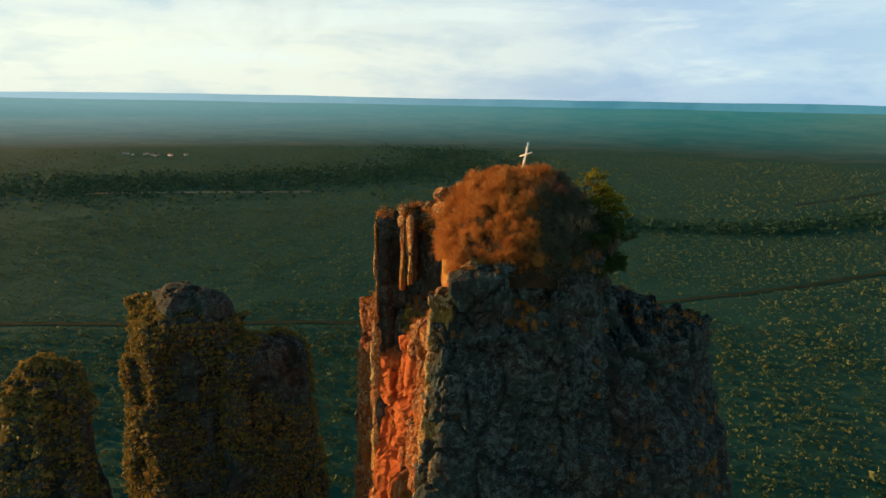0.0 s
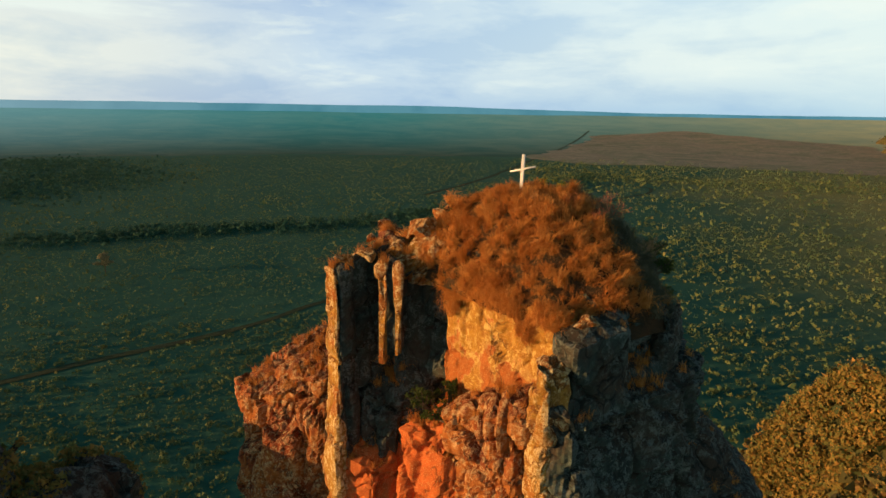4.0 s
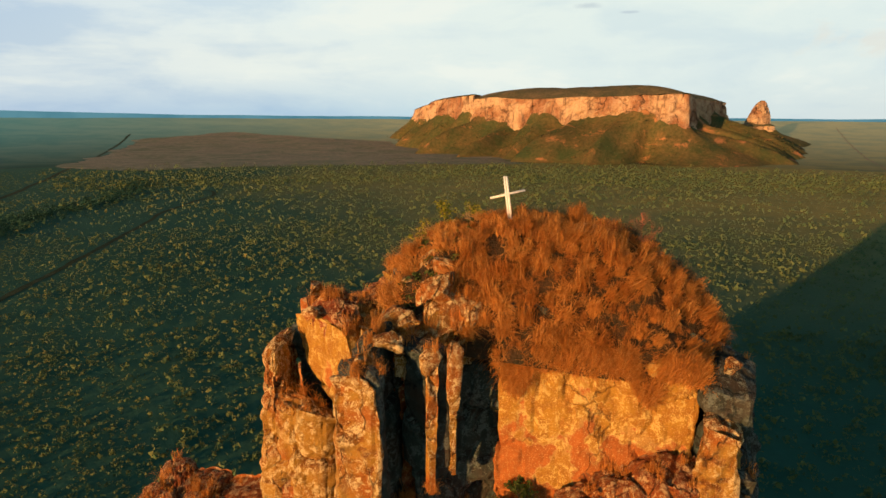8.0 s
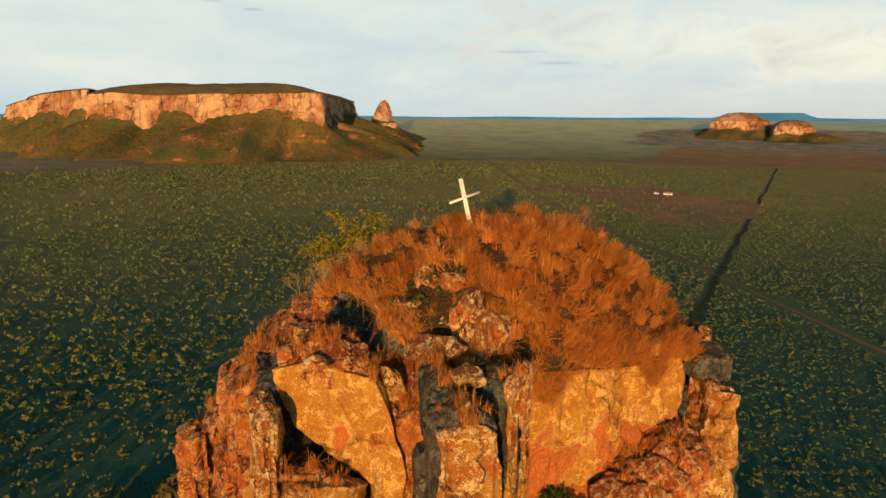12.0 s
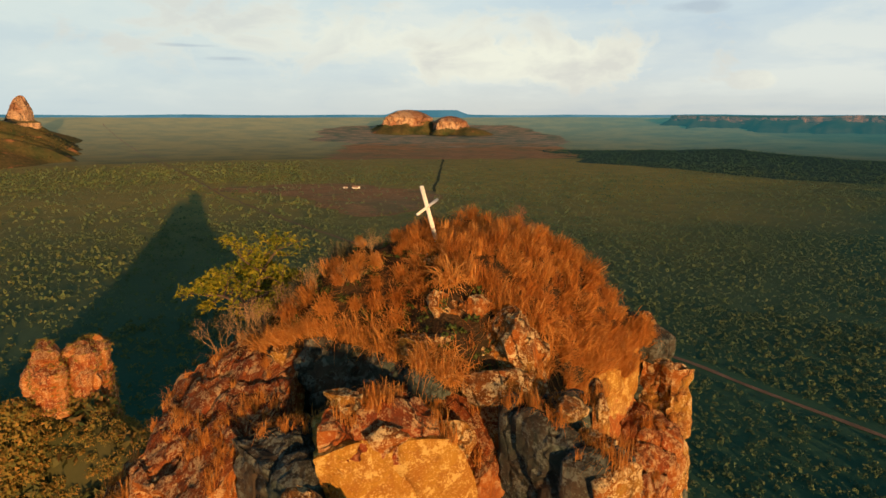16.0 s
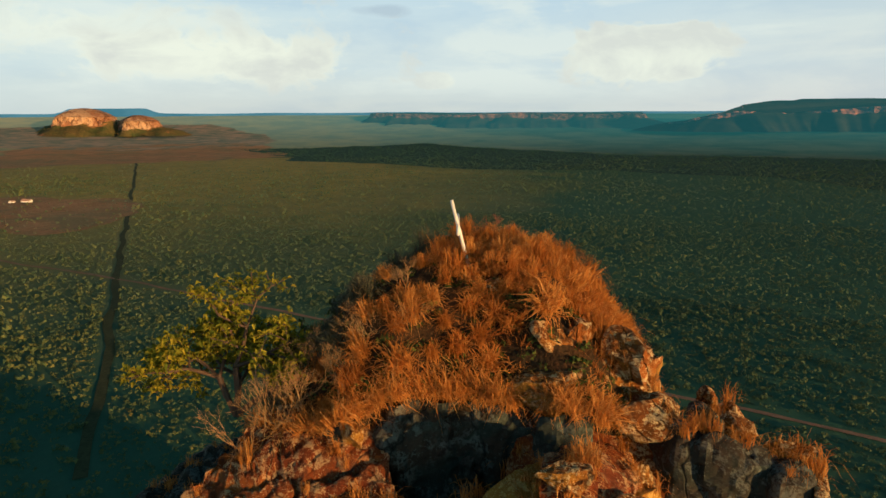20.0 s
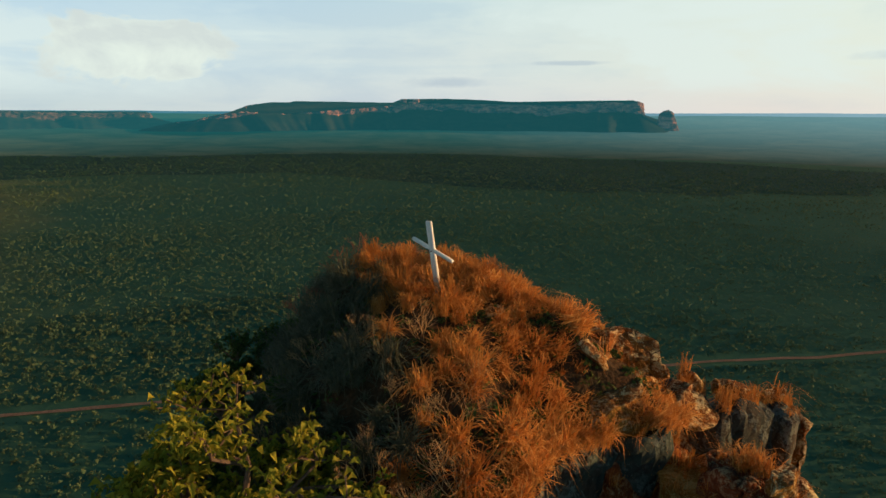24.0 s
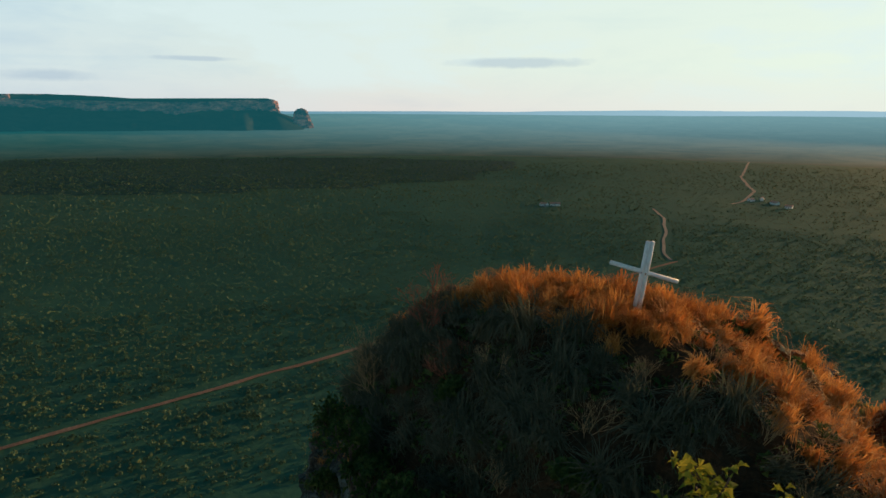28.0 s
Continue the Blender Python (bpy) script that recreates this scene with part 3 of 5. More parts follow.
def rock_body(name, corners, z0, z1, mat=SANDSTONE, spacing=0.16, lean=(0.0, 0.0), slope=(0.0, 0.0), flare=0.05, seed=1, parent=None, label="", crown=0.3, under=(0.0, 0.0), frame_at=None, **wear):
    """An upright block of rock. lean: how far the top is shifted; slope: rise of its top along x and y; flare: widening per metre downwards."""
    p, n = outline(corners, spacing)
    centre = p.mean(0)
    height = z1 - z0
    fine = min(height, 9.0)
    shares = np.linspace(0, 1, max(4, int(height / spacing)) + 1)
    if height > fine + 1 and spacing < 0.3:
        shares = np.concatenate([np.linspace(0, 1 - fine / height, int((height - fine) / 0.4) + 2)[:-1], np.linspace(1 - fine / height, 1, int(fine / spacing) + 1)])
    rings, normals = [], []
    for u in shares:
        q = p + n * (flare * height * (1 - u)) + np.array(lean) * u
        top = z1 + (q - centre) @ np.array(slope)
        low = z0 + (q - centre) @ np.array(under)
        z = low + (top - low) * u
        rings.append(np.column_stack([q, z]))
        normals.append(np.column_stack([n, np.full(len(n), 0.7 * max(0, (u - 0.96) / 0.04))]))
    base = rings[0]
    for k in range(1, 7):
        q = base[:, :2].mean(0) + (base[:, :2] - base[:, :2].mean(0)) * (1 - k / 6.05)
        rings.insert(0, np.column_stack([q, z0 + (q - centre) @ np.array(under)]))
        normals.insert(0, np.tile([0, 0, -1.0], (len(q), 1)))
    edge = rings[-1][:, :2]
    mid = edge.mean(0)
    caps = max(4, int(np.linalg.norm(edge - mid, axis=1).mean() / spacing))
    for k in range(1, caps + 1):
        s = 1 - k / (caps + 0.02)
        q = mid + (edge - mid) * s
        z = z1 + (q - centre) @ np.array(slope) + crown * (1 - s * s)
        rings.append(np.column_stack([q, z]))
        normals.append(np.tile([0, 0, 1.0], (len(q), 1)))
    v, m = np.vstack(rings), np.vstack(normals)
    m /= np.linalg.norm(m, axis=1)[:, None]
    if frame_at is not None:
        turn = np.array(frame_at)
        v, m = v @ turn[:3, :3].T + turn[:3, 3], m @ turn[:3, :3].T
    v = weathered(v, m, seed=seed, **wear)
    return place(name, mesh_from(name, v, rows_faces(len(rings), len(p)), mat), parent, label)


def clump_mesh(name, centres, sizes, cards, mat, seed, flat=0.75, spray=1.0):
    """Many crowns in one mesh: each a loose heap of leaf sprays with gaps between them."""
    rng = np.random.default_rng(seed)
    n = len(centres)
    d = rng.normal(size=(n, cards, 3))
    d /= np.linalg.norm(d, axis=2)[:, :, None]
    d[:, :, 2] = np.abs(d[:, :, 2]) * 0.95 - 0.25
    rad = rng.uniform(0.45, 1.0, (n, cards, 1)) ** 0.6
    lobes = 1 + 0.35 * np.sin(3 * np.arctan2(d[:, :, 1], d[:, :, 0]) + rng.uniform(0, 6.28, (n, 1)))[:, :, None]
    c = d * rad * lobes * sizes[:, None, None] * np.array([1, 1, flat])
    a = rng.normal(size=(n, cards, 3))
    a = a - 0.6 * d * (a * d).sum(2)[:, :, None]
    a /= np.linalg.norm(a, axis=2)[:, :, None]
    b = np.cross(a, d + 0.5 * rng.normal(size=(n, cards, 3)))
    b /= np.linalg.norm(b, axis=2)[:, :, None] + 1e-6
    w = (sizes[:, None, None] * rng.uniform(0.30, 0.60, (n, cards, 1)) * spray)
    base = centres[:, None, :] + c
    tri = np.stack([base + a * w, base - 0.5 * a * w + 0.8 * b * w, base - 0.6 * a * w - 0.8 * b * w], 2)
    v = tri.reshape(-1, 3)
    return mesh_from(name, v, np.arange(len(v)).reshape(-1, 3), mat)


# ---- the plain ----
PLAIN = -65.0


def plain_z(x, y):
    r = np.hypot(x, y)
    return PLAIN + 153.0 * np.clip((r - 2400.0) / 2500.0, 0, 1.1) ** 2.2


def disc(name, radii, sectors, mat, height):
    a = np.linspace(0, 2 * np.pi, sectors, endpoint=False)
    rings = [np.column_stack([r * np.cos(a), r * np.sin(a)]) for r in radii]
    xy = np.vstack(rings)
    return place(name, mesh_from(name, np.column_stack([xy, height(xy[:, 0], xy[:, 1])]), rows_faces(len(rings), sectors), mat, True))


def ground_height(x, y):
    p = np.column_stack([x, y, np.zeros(len(x))])
    return plain_z(x, y) + 9.0 * fbm(p / 420.0, 3, 5) * np.clip(np.hypot(x, y) / 500.0, 0, 1)


ground = disc("ground", np.concatenate([[2.0], np.linspace(60, 1500, 73), np.linspace(1540, 2420, 23)]), 240, GROUND, ground_height)
tagged(ground, "flat savanna plain with dark scrub and dry grass", "ground", kind="structure")


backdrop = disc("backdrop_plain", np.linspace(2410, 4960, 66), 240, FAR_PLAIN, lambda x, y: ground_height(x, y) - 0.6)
tagged(backdrop, "hazy far plain rising to the horizon", "plain", kind="structure")


def ribbon(name, points, width, mat, label, category, lift=0.5):
    """A track along a line of points, laid on the ground."""
    q = np.array(points, float)
    seg = np.linalg.norm(np.diff(q, axis=0), axis=1)
    s = np.concatenate([[0], np.cumsum(seg)])
    t = np.linspace(0, s[-1], max(8, int(s[-1] / 12)))
    line = np.column_stack([np.interp(t, s, q[:, 0]), np.interp(t, s, q[:, 1])])
    for _ in range(3):
        line[1:-1] = (line[:-2] + 2 * line[1:-1] + line[2:]) / 4
    wob = np.column_stack([t / 60, np.zeros(len(t)), np.zeros(len(t))])
    d = np.gradient(line, axis=0)
    n = np.column_stack([-d[:, 1], d[:, 0]]) / np.linalg.norm(d, axis=1)[:, None]
    line = line + n * (fbm(wob, 3, len(t))[:, None] * 10)
    w = width * (0.85 + 0.5 * fbm(wob * 4, 2, 3))
    left, right = line + n * w[:, None] / 2, line - n * w[:, None] / 2
    xy = np.vstack([left, right])
    v = np.column_stack([xy, ground_height(xy[:, 0], xy[:, 1]) + lift])
    k = np.arange(len(t) - 1)
    f = np.stack([k + len(t), k + len(t) + 1, k + 1, k], 1)
    return tagged(place(name, mesh_from(name, v, f, mat, True)), label, category, kind="structure")


ROAD = [(4470, -1058), (2600, -760), (1257, -476), (772, -406), (600, -394), (437, -375), (107, -325), (-41, -305), (-313, -255), (-700, -160)]
CUT = [(250, -120), (328, -199), (523, -377), (1456, -1263), (1900, -1680)]
TRACK = [(-420, 430), (-60, 455), (100, 482), (369, 581), (595, 691), (850, 830), (1095, 915), (1160, 974), (1120, 1060), (1020, 1090)]
DIAGONAL = [(620, 1080), (939, 1313), (1500, 1780), (2850, 2850)]
STRIP = [(-620, 1085), (-420, 1120), (-233, 1154)]
ribbon("road", ROAD, 4.6, ROAD_DUST, "reddish dirt road through the scrub", "road")
WINDING = [(-700, -170), (-734, -190), (-843, -220), (-1000, -275), (-1083, -318)]
FAR_WINDING = [(-1240, -222), (-1282, -216), (-1400, -225), (-1490, -235), (-1800, -330), (-2400, -430)]
ribbon("road", WINDING, 5.0, PALE_DUST, "winding pale dirt road through the woods", "road")
ribbon("road", FAR_WINDING, 8.0, PALE_DUST, "far winding pale dirt road through the woods", "road")
ribbon("road", CUT, 8.0, SHADED_CUT, "overgrown cut line through the scrub, darkened in colour for its shade", "road")
ribbon("road", TRACK, 9.0, SHADED_CUT, "narrow dirt track through the scrub", "road")
ribbon("road", DIAGONAL, 14.0, SHADED_CUT, "straight boundary track beside a dry field", "road")
ribbon("road", STRIP, 26.0, PALE_FIELD, "pale sandy strip beside dark woods", "road")


def field(name, corners, mat, label, lift=0.6):
    """Open land with an uneven border."""
    p, n = outline(corners, 9.0, 27.0)
    p = p + n * (230 * fbm(np.column_stack([p / 160.0, np.zeros(len(p))]), 5, 8))[:, None]
    c = p.mean(0)
    rings = [c + (p - c) * s for s in np.linspace(1, 0.01, 24)]
    xy = np.vstack(rings)
    v = np.column_stack([xy, ground_height(xy[:, 0], xy[:, 1]) + lift])
    return tagged(place(name, mesh_from(name, v, rows_faces(24, len(p)), mat, True)), label, "field", kind="structure")


DRY_FIELD = [(1480, 1800), (1500, 1480), (1841, 1163), (2262, 500), (2700, 620), (3300, 1500), (3300, 2500), (2650, 2650)]
FARM_PLOT = [(1390, -520), (1150, -560), (830, -540), (900, -740), (1071, -880), (1300, -800)]
BUTTE_FIELD = [(2050, -1230), (1450, -2020), (2000, -2500), (2300, -2500), (2700, -2000), (2700, -1700), (2400, -1450)]
# outline of a shadow lying on the far plain, drawn as dark woods
SHADE_BAND = [(1900, -2250), (1291, -1862), (858, -1760), (200, -1800), (-203, -1720), (-470, -1500), (-594, -1138), (-910, -990), (-1288, -820), (-1900, -1100), (-1500, -1800), (-749, -2450), (278, -2509), (1253, -2900)]
FIELDS = (DRY_FIELD, FARM_PLOT, BUTTE_FIELD)
field("field", DRY_FIELD, PALE_FIELD, "wide dry brownish field among the scrub")
field("field", FARM_PLOT, RED_SOIL, "cleared reddish farm plot round a house")
# red soil whose faint emission paints haze over it
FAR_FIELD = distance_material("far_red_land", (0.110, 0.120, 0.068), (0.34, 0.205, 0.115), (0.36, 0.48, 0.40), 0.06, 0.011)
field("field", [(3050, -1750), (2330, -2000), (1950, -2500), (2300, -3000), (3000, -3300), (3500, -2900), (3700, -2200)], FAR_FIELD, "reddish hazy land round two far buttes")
# near-black green floor that paints the shadow's tone onto the plain
SHADE_FLOOR = soil_material("shade_band_floor", (0.022, 0.066, 0.058), (0.030, 0.084, 0.068), 0.01)
field("woodland", SHADE_BAND, SHADE_FLOOR, "dark band far out on the plain with a shadow put into its colour")
field("field", BUTTE_FIELD, RED_SOIL, "reddish open land round two low buttes")


def inside(x, y, corners):
    c = np.array(corners, float)
    hit = np.zeros(len(x), bool)
    for (x0, y0), (x1, y1) in zip(c, np.roll(c, -1, 0)):
        cross = ((y0 > y) != (y1 > y)) & (x < (x1 - x0) * (y - y0) / (y1 - y0 + 1e-9) + x0)
        hit ^= cross
    return hit


def near_line(x, y, points):
    best = np.full(len(x), 1e9)
    for (x0, y0), (x1, y1) in zip(points, points[1:]):
        dx, dy = x1 - x0, y1 - y0
        t = np.clip(((x - x0) * dx + (y - y0) * dy) / (dx * dx + dy * dy), 0, 1)
        best = np.minimum(best, np.hypot(x - x0 - t * dx, y - y0 - t * dy))
    return best


# ---- the ridge that carries the pinnacles ----
RIDGE = [(-45, 50), (-20, 52), (6, 40), (30, 42), (70, 39), (74, 52)]


def ridge_z(x, y):
    d = near_line(x, y, RIDGE)
    p = np.column_stack([x, y, np.zeros(len(x))])
    crest = 58.0 + 10.0 * fbm(p / 30.0, 3, 3) + 8.0 * np.exp(-((x - 68.0) / 13.0) ** 2)
    return np.maximum(crest - 1.25 * np.minimum(d, 45) - 0.62 * np.maximum(d - 45, 0) + 14 * fbm(p / 22.0, 4, 4) * np.clip(d / 20, 0.2, 1), PLAIN - 12)


xs, ys = np.linspace(-240, 270, 150), np.linspace(-170, 260, 130)
gx, gy = np.meshgrid(xs, ys, indexing="ij")
talus_v = np.column_stack([gx.ravel(), gy.ravel(), ridge_z(gx.ravel(), gy.ravel())])
talus_f = rows_faces(150, 130, False)[:, ::-1]
keep = talus_v[talus_f][:, :, 2].max(1) > PLAIN - 6
talus = place("ground_ridge", mesh_from("ground_ridge", talus_v, talus_f[keep], SCRUB_SLOPE, True))
tagged(talus, "steep scrub-covered slope under the rock pinnacles", "slope", kind="structure")


# ---- distant mesas ----
def mesa(name, corners, top, foot, spread, label, seed, cliff=0.42, stone=FAR_STONE, scrub=SCRUB_SLOPE, slope=(0.0, 0.0), spacing=14.0, wave=0.10, crown=24.0, profile=None, scrubby=0, cap=None):
    """A flat-topped hill: cliff above, scrub-covered talus below."""
    holder = tagged(new(name), label, "mesa")
    p, n = outline(corners, spacing, spacing * 2.5)
    height = top - foot
    rim = top + (p - p.mean(0)) @ np.array(slope) + wave * height * fbm(np.column_stack([p / 260.0, np.zeros(len(p))]), 3, seed + 8)
    if profile:
        rim = np.interp(np.degrees(np.arctan2(p[:, 0], p[:, 1])) % 360, *zip(*profile)) + 3 * fbm(np.column_stack([p / 60.0, np.zeros(len(p))]), 3, seed + 8)
    low = rim - cliff * (rim - foot) if profile else top - cliff * height
    cols = np.column_stack([p / 70.0, np.zeros(len(p))])
    gully = 0.2 * height * fbm(cols * 0.8, 4, seed) + 0.22 * height * fbm(cols * 2.2, 3, seed + 1)
    edge = (0.3 if profile else 0.75) * height * fbm(cols * 0.7, 4, seed + 6)
    cliff_rings = []
    for u in np.linspace(0, 1, 14):
        q = p + n * ((u ** 1.5) * 14 + gully * (0.4 + 0.6 * u))[:, None]
        cliff_rings.append(np.column_stack([q, rim + ((low + edge) - rim) * u]))
    v = np.vstack(cliff_rings)
    nn = np.tile(np.column_stack([n, np.zeros(len(n))]), (14, 1))
    v = weathered(v, nn, 4.0, (38.0, 38.0, 60.0), 15.0, 8.0, seed)
    place("cliff", mesh_from("cliff", v, rows_faces(14, len(p))[:, ::-1], stone), holder, "bare sandstone cliff")
    crest = np.clip(0.95 - 4.2 * abs(fbm(cols * 0.3, 4, seed + 2)), -0.3, 1) - 0.35
    spur = 0.75 * spread * crest
    rings = []
    for u in np.linspace(0, 1, 16):
        q = p + n * (8 + gully + (spread + spur) * u ** 0.85)[:, None]
        z = (low + edge + 6) + (foot - 10 - low - edge) * u ** (0.8 if profile else 0.64)
        rings.append(np.column_stack([q, z]))
    v = np.vstack(rings)
    rib = np.tile(crest, 16)
    v[:, 2] += (0.26 * height * rib + 16 * fbm(v / 38.0, 4, seed + 3)) * np.repeat(np.sin(np.linspace(0, 1, 16) * np.pi), len(p)) * (0.4 if profile else 1.0)
    place("talus", mesh_from("talus", v, rows_faces(16, len(p))[:, ::-1], scrub, True), holder, "scrub-covered lower slope")
    if scrubby:
        r = np.random.default_rng(seed)
        spots = v[r.integers(0, 14 * len(p), scrubby)] + r.normal(0, 7, (scrubby, 3)) * np.array((1, 1, 0.1))
        spots = spots[fbm(spots / 60.0, 3, seed + 5) > r.uniform(-0.3, 0.25, len(spots))]
        tagged(place("scrub", clump_mesh("scrub", spots, r.uniform(2.5, 6.5, len(spots)), 5, SLOPE_BUSH, seed), holder, "dark bushes on the lower slope"), kind="stuff")
    c = p.mean(0)
    rings = [np.column_stack([c + (cliff_rings[0][:, :2] - c) * s, rim + (top - rim) * (1 - s) + crown * (1 - s ** (4 if scrubby > 1000 else 2))]) for s in np.linspace(0.995, 0.01, 14)]
    v = np.vstack(rings)
    v[:, 2] += 5 * fbm(v / 40.0, 4, seed + 4)
    place("plateau", mesh_from("plateau", v, rows_faces(14, len(p)), cap or (TOP_SCRUB if scrub is SCRUB_SLOPE else scrub), True), holder, "bare rounded rock top" if cap else "scrub-covered flat top")
    return holder


mesa("mesa", [(3560, 1400), (3200, 1150), (2980, 860), (3300, 760), (3800, 1000)], 172, -55, 150, "low shoulder of a sandstone mesa", 21, 0.35, slope=(-0.06, -0.06), scrubby=5000)
mesa("mesa", [(3020, 900), (2890, 740), (2670, 270), (2560, -90), (2900, -168), (3480, -325), (3900, 0), (3950, 1000)], 184, -60, 270, "long sandstone mesa with sunlit orange cliffs", 11, crown=60.0, wave=0.14, scrubby=13000)
spire = mesa("rock_spire", [(3597, -417), (3653, -584), (3797, -584), (3786, -417)], 62, -40, 190, "lone orange sandstone spire beside the mesa", 12, 0.3, crown=30.0, spacing=9.0)
rock_body("cliff", [(3669, -469), (3685, -526), (3745, -526), (3735, -469)], 56, 173, FAR_STONE, 7.0, (12, -14), (0.0, -0.2), 0.36, 31, spire, "bare leaning thumb of sandstone", 22.0, rough=9.0, block=(30, 30, 60), step=9.0, crack=4.0)
mesa("butte", [(3230, -2370), (3060, -2580), (3200, -2760), (3420, -2600)], 84, -14, 110, "rounded sandstone butte on reddish ground", 13, 0.4, crown=52.0, wave=0.2, spacing=8.0, cap=FAR_STONE, scrubby=500)
mesa("butte", [(2900, -2530), (2790, -2680), (2960, -2790), (3070, -2650)], 62, -14, 110, "low sandstone butte with a sunlit cliff", 14, 0.6, crown=34.0, wave=0.25, spacing=7.0, cap=FAR_STONE, scrubby=400)
SKYLINE = [(179.0, 40), (180, 60), (182, 92), (183.7, 136), (185.8, 158), (187.0, 152), (187.8, 167), (189.2, 145), (196, 152), (197.2, 185), (201.2, 190), (204, 183), (207.6, 169), (209.8, 152), (213.5, 158), (215.1, 177), (217.7, 180), (218.6, 165)]
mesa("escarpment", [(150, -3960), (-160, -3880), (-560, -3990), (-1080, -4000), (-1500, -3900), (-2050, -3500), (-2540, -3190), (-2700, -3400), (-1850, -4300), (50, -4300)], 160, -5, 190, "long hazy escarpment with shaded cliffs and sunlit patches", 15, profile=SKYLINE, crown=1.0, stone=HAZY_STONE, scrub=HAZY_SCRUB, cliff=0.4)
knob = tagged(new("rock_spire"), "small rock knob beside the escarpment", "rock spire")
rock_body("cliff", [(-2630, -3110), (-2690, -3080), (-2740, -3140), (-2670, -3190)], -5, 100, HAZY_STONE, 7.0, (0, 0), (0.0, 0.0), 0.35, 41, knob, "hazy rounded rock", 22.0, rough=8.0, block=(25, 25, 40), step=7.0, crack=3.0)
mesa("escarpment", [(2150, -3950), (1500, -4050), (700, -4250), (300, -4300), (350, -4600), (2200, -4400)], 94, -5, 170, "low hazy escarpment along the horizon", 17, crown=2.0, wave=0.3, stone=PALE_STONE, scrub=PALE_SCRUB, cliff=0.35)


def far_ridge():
    """Blue hills along the horizon, all round; their haze is emitted colour."""
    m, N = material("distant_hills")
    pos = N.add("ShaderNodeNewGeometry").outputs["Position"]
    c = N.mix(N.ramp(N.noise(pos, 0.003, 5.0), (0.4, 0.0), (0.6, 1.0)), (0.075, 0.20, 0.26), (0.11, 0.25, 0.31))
    # paler towards the sun, painting in the brighter haze there
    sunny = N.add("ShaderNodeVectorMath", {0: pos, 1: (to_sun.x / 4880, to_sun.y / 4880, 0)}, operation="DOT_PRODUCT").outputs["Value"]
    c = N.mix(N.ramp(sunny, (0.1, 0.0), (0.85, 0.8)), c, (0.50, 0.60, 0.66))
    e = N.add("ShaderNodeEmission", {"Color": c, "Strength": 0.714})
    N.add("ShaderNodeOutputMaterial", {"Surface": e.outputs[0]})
    a = np.linspace(0, 2 * np.pi, 720, endpoint=False)
    ring = np.column_stack([np.cos(a), np.sin(a)])
    bearing = np.degrees(np.arctan2(ring[:, 0], ring[:, 1]))
    rise = 104 + 14 * fbm(np.column_stack([ring * 9, np.zeros(720)]), 5, 2)
    rise += 34 * np.exp(-np.clip(abs(bearing - 5) - 25, 0, 999) ** 2 / 250.0) + 16 * np.exp(-np.clip(abs(bearing + 98) - 10, 0, 999) ** 2 / 120.0)
    rise += 36 * np.exp(-np.clip(abs(bearing - 130.3) - 2.6, 0, 99) ** 2 / 0.5)
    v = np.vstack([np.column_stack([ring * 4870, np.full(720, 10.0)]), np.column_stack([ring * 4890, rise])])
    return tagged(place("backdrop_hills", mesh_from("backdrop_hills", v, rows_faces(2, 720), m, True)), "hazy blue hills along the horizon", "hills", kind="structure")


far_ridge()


# ---- the pinnacle with the cross ----
RIM = [(1.0, 39.7), (1.6, 36), (2.8, 33.4), (3.8, 31.6), (6.5, 31.9), (8.6, 33.7), (10.0, 36.9), (10.6, 40.5), (10.0, 43.4), (8.8, 45.4), (6.2, 45.9), (4.6, 44.5), (3.6, 43.9), (2.4, 43.6), (0.6, 43.9), (-0.1, 42.6)]
TOP = np.array((5.6, 39.3))
pinnacle = tagged(new("rock_pinnacle"), "tall weathered orange sandstone pinnacle with a grassy top", "rock")
GRASS_RIM = [(0.0, 39.5), (0.6, 36), (1.3, 33.6)] + RIM[3:]
core_p, core_n = outline(RIM, 0.15, 0.8)
rim_p = outline(GRASS_RIM, 0.15, 0.5)[0]


def rim_reach(x, y):
    """How far a place lies from the middle of the top, as a share of the way to the rim."""
    a = np.arctan2(rim_p[:, 1] - TOP[1], rim_p[:, 0] - TOP[0])
    o = np.argsort(a)
    r = np.hypot(*(rim_p - TOP).T)
    b = np.arctan2(y - TOP[1], x - TOP[0])
    return np.hypot(x - TOP[0], y - TOP[1]) / np.interp(b, a[o], r[o], period=2 * np.pi)


def top_z(x, y):
    s = np.clip(rim_reach(x, y), 0, 1.2)
    p = np.column_stack([x, y, np.zeros(len(x))])
    rim_level = 92.0 + 0.10 * (y - 39) - 0.06 * np.maximum(x - 5, 0)
    drop = 0.27 * np.maximum(0, x - 6.0) ** 1.1 * np.clip((46.2 - y) / 3.0, 0, 1)
    rim_level = rim_level + 0.35 * np.clip(y - 42.0, 0, 3) * np.clip((7.0 - x) / 2.0, 0, 1)
    return rim_level + (95.55 - rim_level) * np.clip(1 - s ** 2.7, 0, 1) ** 0.9 - drop + (1.0 + 0.5 * np.clip(y - 41, 0, 1)) * fbm(p * 0.85, 4, 47) * np.clip(1.3 - s, 0, 1)


